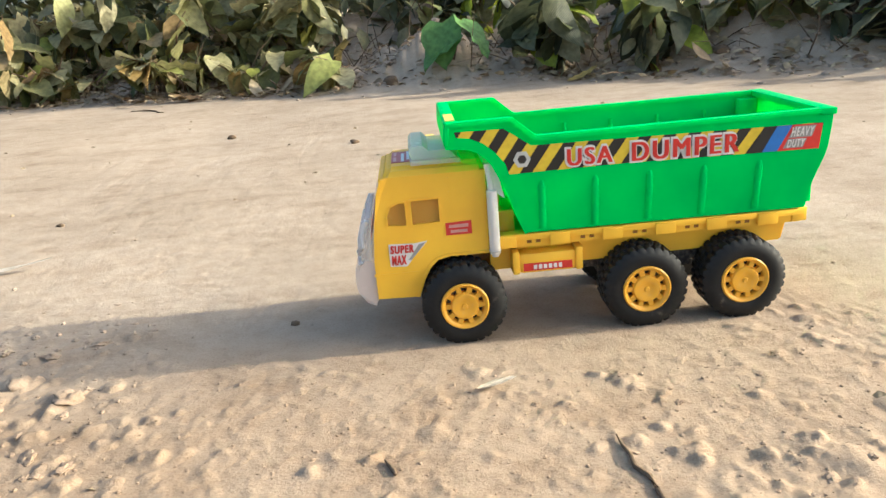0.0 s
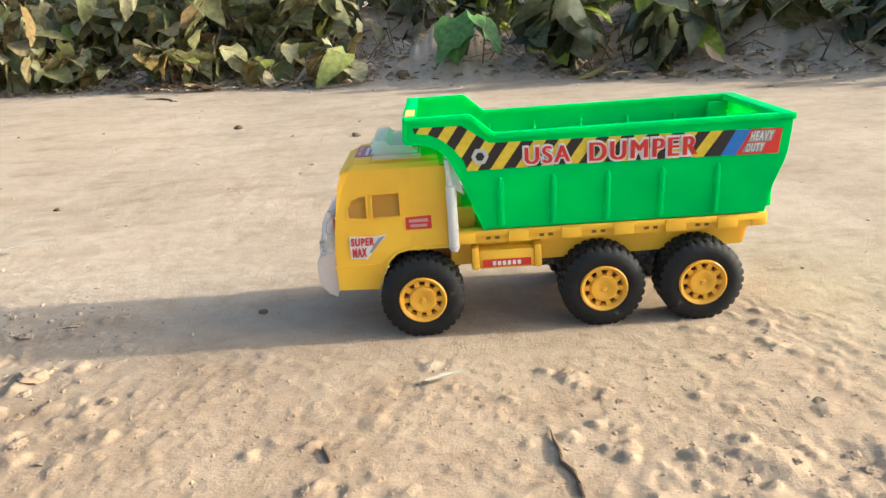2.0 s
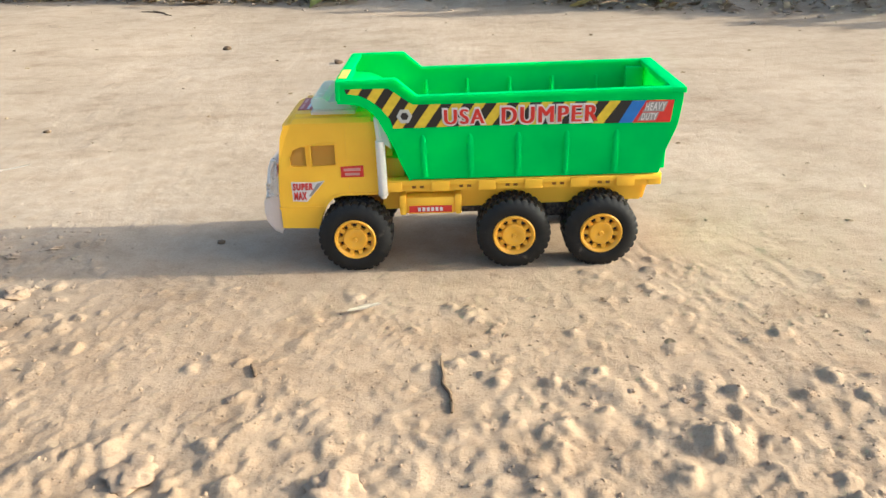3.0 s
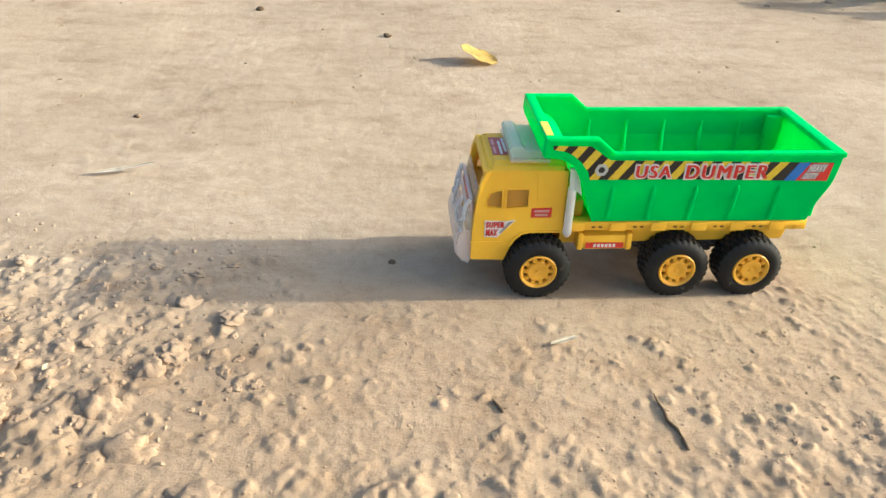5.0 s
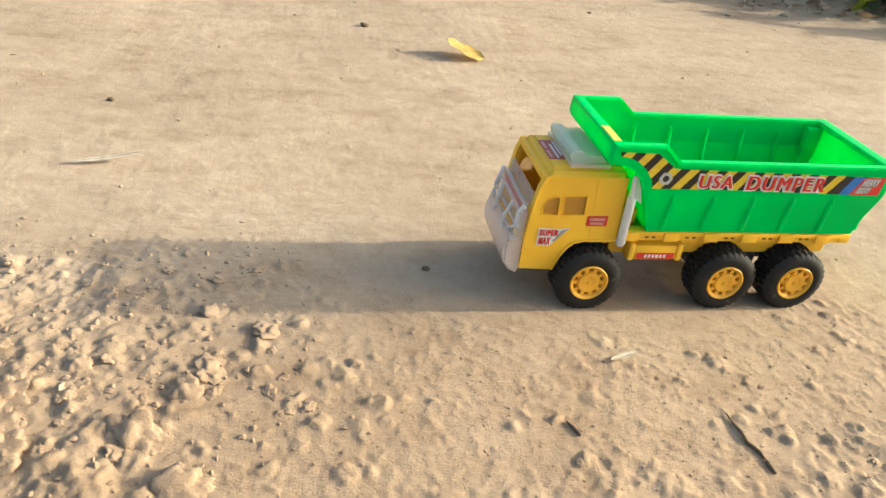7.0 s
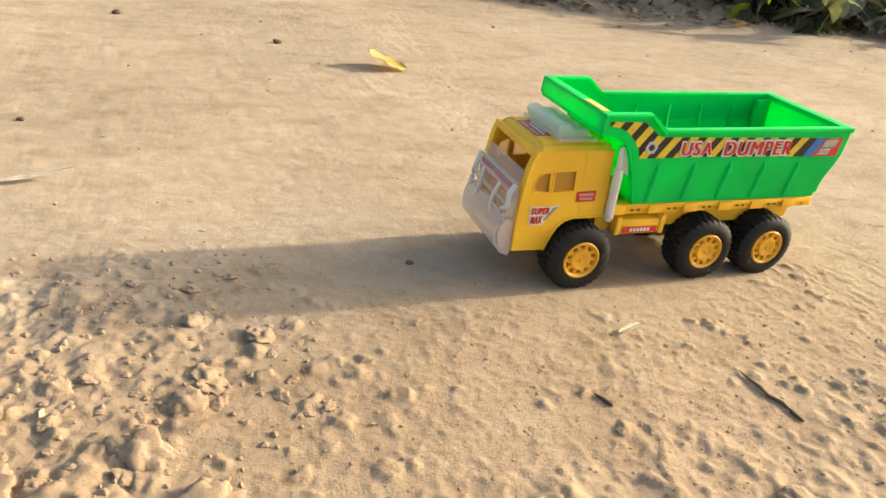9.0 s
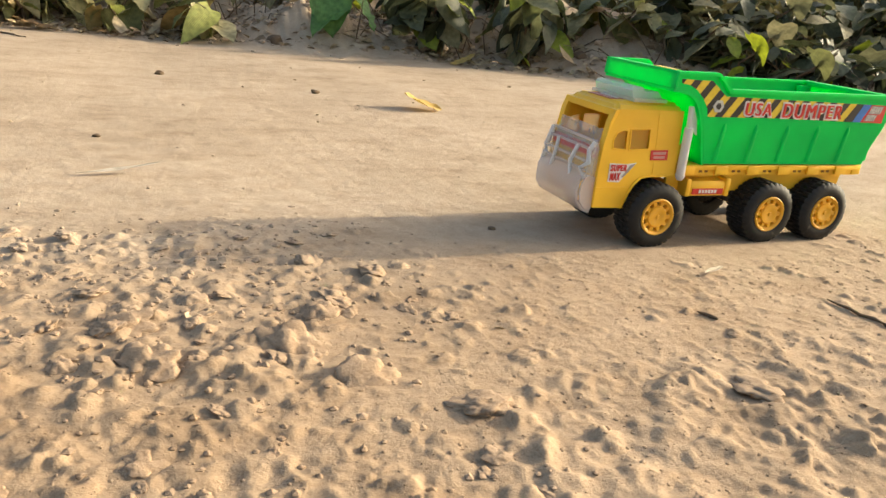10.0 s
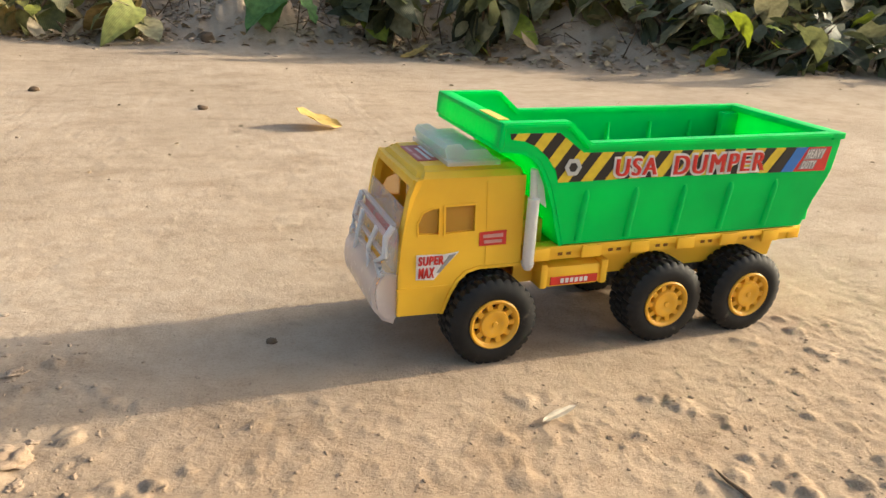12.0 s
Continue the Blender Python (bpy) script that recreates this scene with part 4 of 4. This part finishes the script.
def build_growth():
    rnd = np.random.RandomState(8)
    n = 26000
    x = rnd.uniform(-7, 9, n)
    back = rnd.uniform(0.25, 2.6, n) ** 1.0
    dense = (fbm(x, back, 1.8, 3, 91) > -0.12) | (back > 0.8)
    gap = ((np.abs(x - 0.08) < 0.3) & (back < 0.5)) | ((x > 0.75) & (x < 1.3) & (back < 1.0) & (rnd.rand(n) < 0.93))
    keep = dense & ~gap & ~((np.abs(x - 0.0) < 0.35) & (back < 0.5) & (rnd.rand(n) < 0.75))
    x, back = x[keep], back[keep]
    y = verge(x) + back
    low = np.exp(-(((x - 0.1) / 0.5) ** 4))
    top = (0.25 + 0.45 * np.clip(back, 0, 1.2)) * (1 - 0.45 * low) + 0.3 * fbm(x, y, 2.2, 2, 97)
    top = np.where((x > 1.3) & (x < 3.2), 0.35 * top, top)
    z = ground_z(x, y) + np.clip(top, 0.08, 2) * rnd.uniform(0.02, 1.0, len(x))
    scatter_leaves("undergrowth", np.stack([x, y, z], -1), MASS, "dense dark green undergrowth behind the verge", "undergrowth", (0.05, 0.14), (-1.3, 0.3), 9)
    n = 11000
    x = rnd.uniform(-4.5, 6, n)
    y = verge(x) + np.abs(rnd.normal(0.0, 0.32, n)) - 0.03 - 0.09 * rnd.rand(n) ** 3
    open_soil = ((np.abs(x - 0.0) < 0.4) | (np.abs(x - 1.9) < 1.1)) & (rnd.rand(n) < 0.6)
    x, y = x[~open_soil], y[~open_soil]
    z = ground_z(x, y) + 0.006
    scatter_leaves("leaf_litter", np.stack([x, y, z], -1), LITTER, "brown dry leaf litter under the shrubs", "leaf litter", (0.01, 0.05), (-0.5, 0.6), 10)

    n = 700
    x, y = rnd.uniform(-3, 3.5, n), rnd.uniform(-0.2, 1.9, n)
    y = y + (verge(x) - 2.0) * smooth_step(0.5, 1.9, y)
    keep = ~((np.abs(y - 0.065) < 0.1) & (x > -0.1) & (x < 0.34)) & ((fbm(x, y, 2.5, 2, 103) > 0.0) | (rnd.rand(n) < 0.3))
    x, y = x[keep], y[keep]
    scatter_leaves("road_debris", np.stack([x, y, ground_z(x, y) + 0.001], -1), LITTER, "small dark plant scraps on the road", "plant scraps", (0.003, 0.014), (-0.2, 0.3), 15)


build_growth()


def build_twigs():
    """Thin dry twigs tangled under the shrubs, in one mesh."""
    rnd = random.Random(77)
    bm = bmesh.new()
    for k in range(420):
        x = rnd.uniform(-4, 5.5)
        y = float(verge(x)) + rnd.uniform(0.0, 0.5)
        p = Vector((x, y, float(ground_z(x, y))))
        d = Vector((rnd.uniform(-1, 1), rnd.uniform(-1, 0.6), rnd.uniform(-0.05, 0.9))).normalized() * rnd.uniform(0.08, 0.28)
        q = p + d * 0.5 + Vector((rnd.uniform(-0.03, 0.03), rnd.uniform(-0.03, 0.03), rnd.uniform(0, 0.03)))
        tube(bm, [p, q, p + d + Vector((0, 0, -0.02))], [0.0028, 0.002, 0.001], 4)
    me = finish(bm, 1, 60)
    me.materials.append(BARK)
    tagged(new("twigs", me), "thin dry brown twigs under the shrubs", "twigs", kind="stuff")


build_twigs()


# ---- loose things on the ground ----
def clod_mesh(name, seed, flat=0.62, rough=0.42, detail=3):
    bm = bmesh.new()
    bmesh.ops.create_icosphere(bm, subdivisions=detail, radius=1.0)
    off = Vector((seed * 3.7, seed * 1.9, seed * 5.3))
    for v in bm.verts:
        d = noise.fractal(v.co * 1.3 + off, 1.0, 2.1, 4) * rough + 0.22 * noise.noise(v.co * 2.7 + off) + 0.12 * noise.noise(v.co * 6.0 + off) + 0.06 * noise.noise(v.co * 13.0 + off)
        v.co = v.co * (1 + d)
        v.co.z *= flat
    me = finish(bm, 1, 75)
    me.name = name
    me.materials.append(CLOD)
    return me


def build_clods():
    rnd = random.Random(12)
    shapes = [clod_mesh("dirt_clod", k, 0.55, 0.42, 4) for k in range(7)]
    spots = []
    while len(spots) < 120:
        x, y = rnd.uniform(-0.72, 0.5), rnd.uniform(-0.42, 0.12)
        if rnd.random() > float(rough_zone(x, y)) or (y > -0.09 and x > -0.15) or (x > -0.3 and rnd.random() < 0.75):
            continue
        size = (0.0022 + 0.0028 * rnd.random() ** 2) if x > -0.3 else 0.004 + 0.009 * rnd.random() ** 2.2
        if x < -0.32 and y < 0.0 and rnd.random() < 0.08:
            size = rnd.uniform(0.014, 0.024)
        if all(math.hypot(x - a, y - b) > 0.9 * (size + c) for a, b, c in spots):
            spots.append((x, y, size))
    spots += [(-0.442, -0.175, 0.021), (-0.4, -0.23, 0.025), (-0.333, -0.275, 0.021), (-0.39, -0.09, 0.015), (-0.56, -0.12, 0.018), (0.02, -0.33, 0.02), (-0.12, -0.3, 0.016)]
    for x, y, size in spots:
        ob = new("dirt_clod", shapes[rnd.randrange(7)])
        ob.matrix_basis = pose(x, y, float(ground_z(x, y)) - size * 0.1, rnd.uniform(-20, 20), rnd.uniform(-20, 20), rnd.uniform(0, 360)) @ Matrix.Diagonal((size * rnd.uniform(0.85, 1.4), size, size * rnd.uniform(0.55, 0.85), 1))
        tagged(ob, "large dry clod of pale earth" if size > 0.013 else "small dry clod of pale earth", "dirt clod", "clods on the ground")


build_clods()


def scatter_crumbs(name, x, y, size, label, seed):
    """Loose crumbs too many to count, half sunk in the ground, in one mesh."""
    rnd = np.random.RandomState(seed)
    bm = bmesh.new()
    bmesh.ops.create_icosphere(bm, subdivisions=1, radius=1.0)
    base = np.array([v.co[:] for v in bm.verts])
    faces = np.array([[v.index for v in f.verts] for f in bm.faces])
    bm.free()
    n = len(x)
    v = base[None] * (1 + 0.4 * (rnd.rand(n, len(base), 1) - 0.5)) * size[:, None, None] * np.stack([rnd.uniform(0.8, 1.4, n), rnd.uniform(0.8, 1.4, n), rnd.uniform(0.5, 0.9, n)], -1)[:, None]
    v = v + np.stack([x, y, ground_z(x, y) - 0.05 * size], -1)[:, None]
    tris = (faces[None] + len(base) * np.arange(n)[:, None, None]).reshape(-1, 3)
    me = bpy.data.meshes.new(name)
    me.from_pydata(v.reshape(-1, 3).tolist(), [], tris.tolist())
    me.materials.append(CLOD)
    tagged(new(name, me), label, "grit", kind="stuff")


def build_crumbs():
    rnd = np.random.RandomState(14)
    n = 34000
    x, y = rnd.uniform(-0.95, 0.9, n), rnd.uniform(-0.45, 0.9, n)
    keep = rnd.rand(n) < 0.012 + 0.7 * rough_zone(x, y) ** 1.2
    keep &= ~((np.abs(y - 0.065) < 0.09) & (x > -0.1) & (x < 0.34))
    x, y = x[keep], y[keep]
    scatter_crumbs("road_crumbs", x, y, 0.0006 + (0.0014 + 0.002 * smooth_step(-0.25, -0.4, x)) * rnd.rand(len(x)) ** 4, "loose earth crumbs and grit on the road", 16)
    n = 6000
    x = rnd.uniform(-3, 4.5, n)
    y = verge(x) + rnd.normal(0.22, 0.2, n)
    keep = (y > verge(x) - 0.06) | (rnd.rand(n) < 0.12)
    x, y = x[keep], y[keep]
    scatter_crumbs("bank_crumbs", x, y, 0.003 + 0.017 * rnd.rand(len(x)) ** 4, "crumbled earth lumps on the bank", 17)


build_crumbs()


def ground_leaf(name, x, y, length, width, curl, mat, label, yaw, seed, group="", tilt=0.0):
    me = leaf_mesh(name, length, width, 0, -curl, mat, seed)
    ob = new(name, me)
    ob.matrix_basis = pose(x, y, float(ground_z(x, y)) + 0.004, tilt, 0, yaw)
    return tagged(ob, label, "leaf", group)


def ground_stick(x, y, length, yaw, r, label, seed, fork=False):
    rnd = random.Random(seed)
    bm = bmesh.new()
    c, s = math.cos(radians(yaw)), math.sin(radians(yaw))
    pts = []
    for i in range(7):
        t = i / 6 - 0.5
        side = rnd.uniform(-0.04, 0.04) * length
        px, py = x + c * t * length - s * side, y + s * t * length + c * side
        pts.append((px, py, float(ground_z(px, py)) + r * 0.8))
    tube(bm, pts, [r * 0.6, r, r * 1.1, r, r * 0.9, r * 0.7, r * 0.3], 6)
    if fork:
        p = Vector(pts[3])
        tube(bm, [p, p + Vector((0.2 * c - 0.16 * s, 0.2 * s + 0.16 * c, 0.01)) * length, p + Vector((0.4 * c - 0.25 * s, 0.4 * s + 0.25 * c, 0.0)) * length], [r, r * 0.7, r * 0.3], 5)
    me = finish(bm, 1, 60)
    me.materials.append(BARK)
    return tagged(new("stick", me), label, "stick", "sticks on the ground")


ground_leaf("pale_leaf", 0.0, -0.092, 0.034, 0.009, 0.05, PALE, "small pale dried leaf lying on the earth", -72, 31)
ground_leaf("golden_leaf", 0.5, 1.96, 0.13, 0.045, 0.3, GOLD, "curled golden dead leaf beside the verge", -65, 32)
ground_leaf("golden_leaf", 0.07, 0.89, 0.085, 0.075, 0.32, GOLD, "curled golden dead leaf on open ground", 75, 33, tilt=2)
ground_leaf("dry_leaf", -0.62, 0.33, 0.1, 0.012, 0.1, PALE, "narrow bleached dead leaf", -80, 34)
for k, (x, y, length, width, curl, yaw) in enumerate(((-0.83, 2.36, 0.15, 0.09, 0.1, 80), (-0.6, 2.3, 0.1, 0.05, 0.5, 30), (-0.55, 2.36, 0.08, 0.05, 0.6, -60), (-0.66, 2.22, 0.07, 0.02, 0.2, -80), (-0.45, 2.4, 0.12, 0.03, 0.3, -70), (-1.15, 2.5, 0.1, 0.06, 0.4, 100), (0.95, 1.82, 0.09, 0.05, 0.6, 40), (1.15, 1.76, 0.1, 0.05, 0.5, -50), (0.8, 1.9, 0.07, 0.04, 0.5, 10), (1.0, 1.7, 0.08, 0.03, 0.4, 75))):
    ground_leaf("dry_leaf", x, y, length, width, curl, DRY, "curled dry brown leaf fallen from the shrubs", yaw, 70 + k, "fallen dry leaves", 8.0)
ground_stick(0.093, -0.206, 0.075, 96, 0.0018, "thin brown twig half sunk in dust", 41)
ground_stick(-0.067, -0.18, 0.02, 110, 0.0018, "short dark twig end", 42)
ground_stick(-0.95, 2.1, 0.2, 125, 0.003, "long dry brown stick near the verge", 43, True)
ground_stick(1.35, 1.72, 0.16, 20, 0.0025, "thin dry brown stick near the verge", 44, True)
for k, (x, y, r) in enumerate(((-0.51, 1.37, 0.012), (-0.1, 2.2, 0.03), (-0.17, 1.1, 0.01), (-0.61, 0.57, 0.006), (-0.166, 0.08, 0.0045), (1.0, 1.9, 0.03))):
    ob = new("dirt_lump", clod_mesh("dirt_lump", 50 + k, 0.6, 0.45, 2))
    ob.data.materials[0] = BARK
    ob.matrix_basis = pose(x, y, float(ground_z(x, y)) + r * 0.2, 0, 0, 50 * k) @ Matrix.Diagonal((r, r, r, 1))
    tagged(ob, "dark crumbly lump of soil", "dirt clod", "dark lumps")


def build_seedling(x, y):
    """The young plant with two broad fresh leaves in front of the mound."""
    plant = tagged(new("seedling"), "young plant with broad fresh green leaves", "plant")
    plant.matrix_basis = pose(x, y, float(ground_z(x, y)))
    me = [leaf_mesh("leaf", 0.15, 0.15, 1, 0.35, FRESH, 61), leaf_mesh("leaf", 0.16, 0.14, 1, 0.2, FRESH, 62)]
    for k, (dx, h, m) in enumerate(((-0.03, 0.11, pose(-0.03, 0, 0.12, -52, 8, 160)), (0.05, 0.12, pose(0.05, 0, 0.125, -40, -10, 235)), (0.0, 0.07, pose(0.0, 0, 0.07, -20, 0, 120)))):
        part("stem", tube(bmesh.new(), [(0, 0, -0.02), (dx * 0.5, 0, h * 0.6), (dx, 0, h)], [0.004, 0.003, 0.002], 5), BARK, plant, scale=1)
        shared("leaf", me[k % 2], plant, m)


build_seedling(0.13, 2.2)
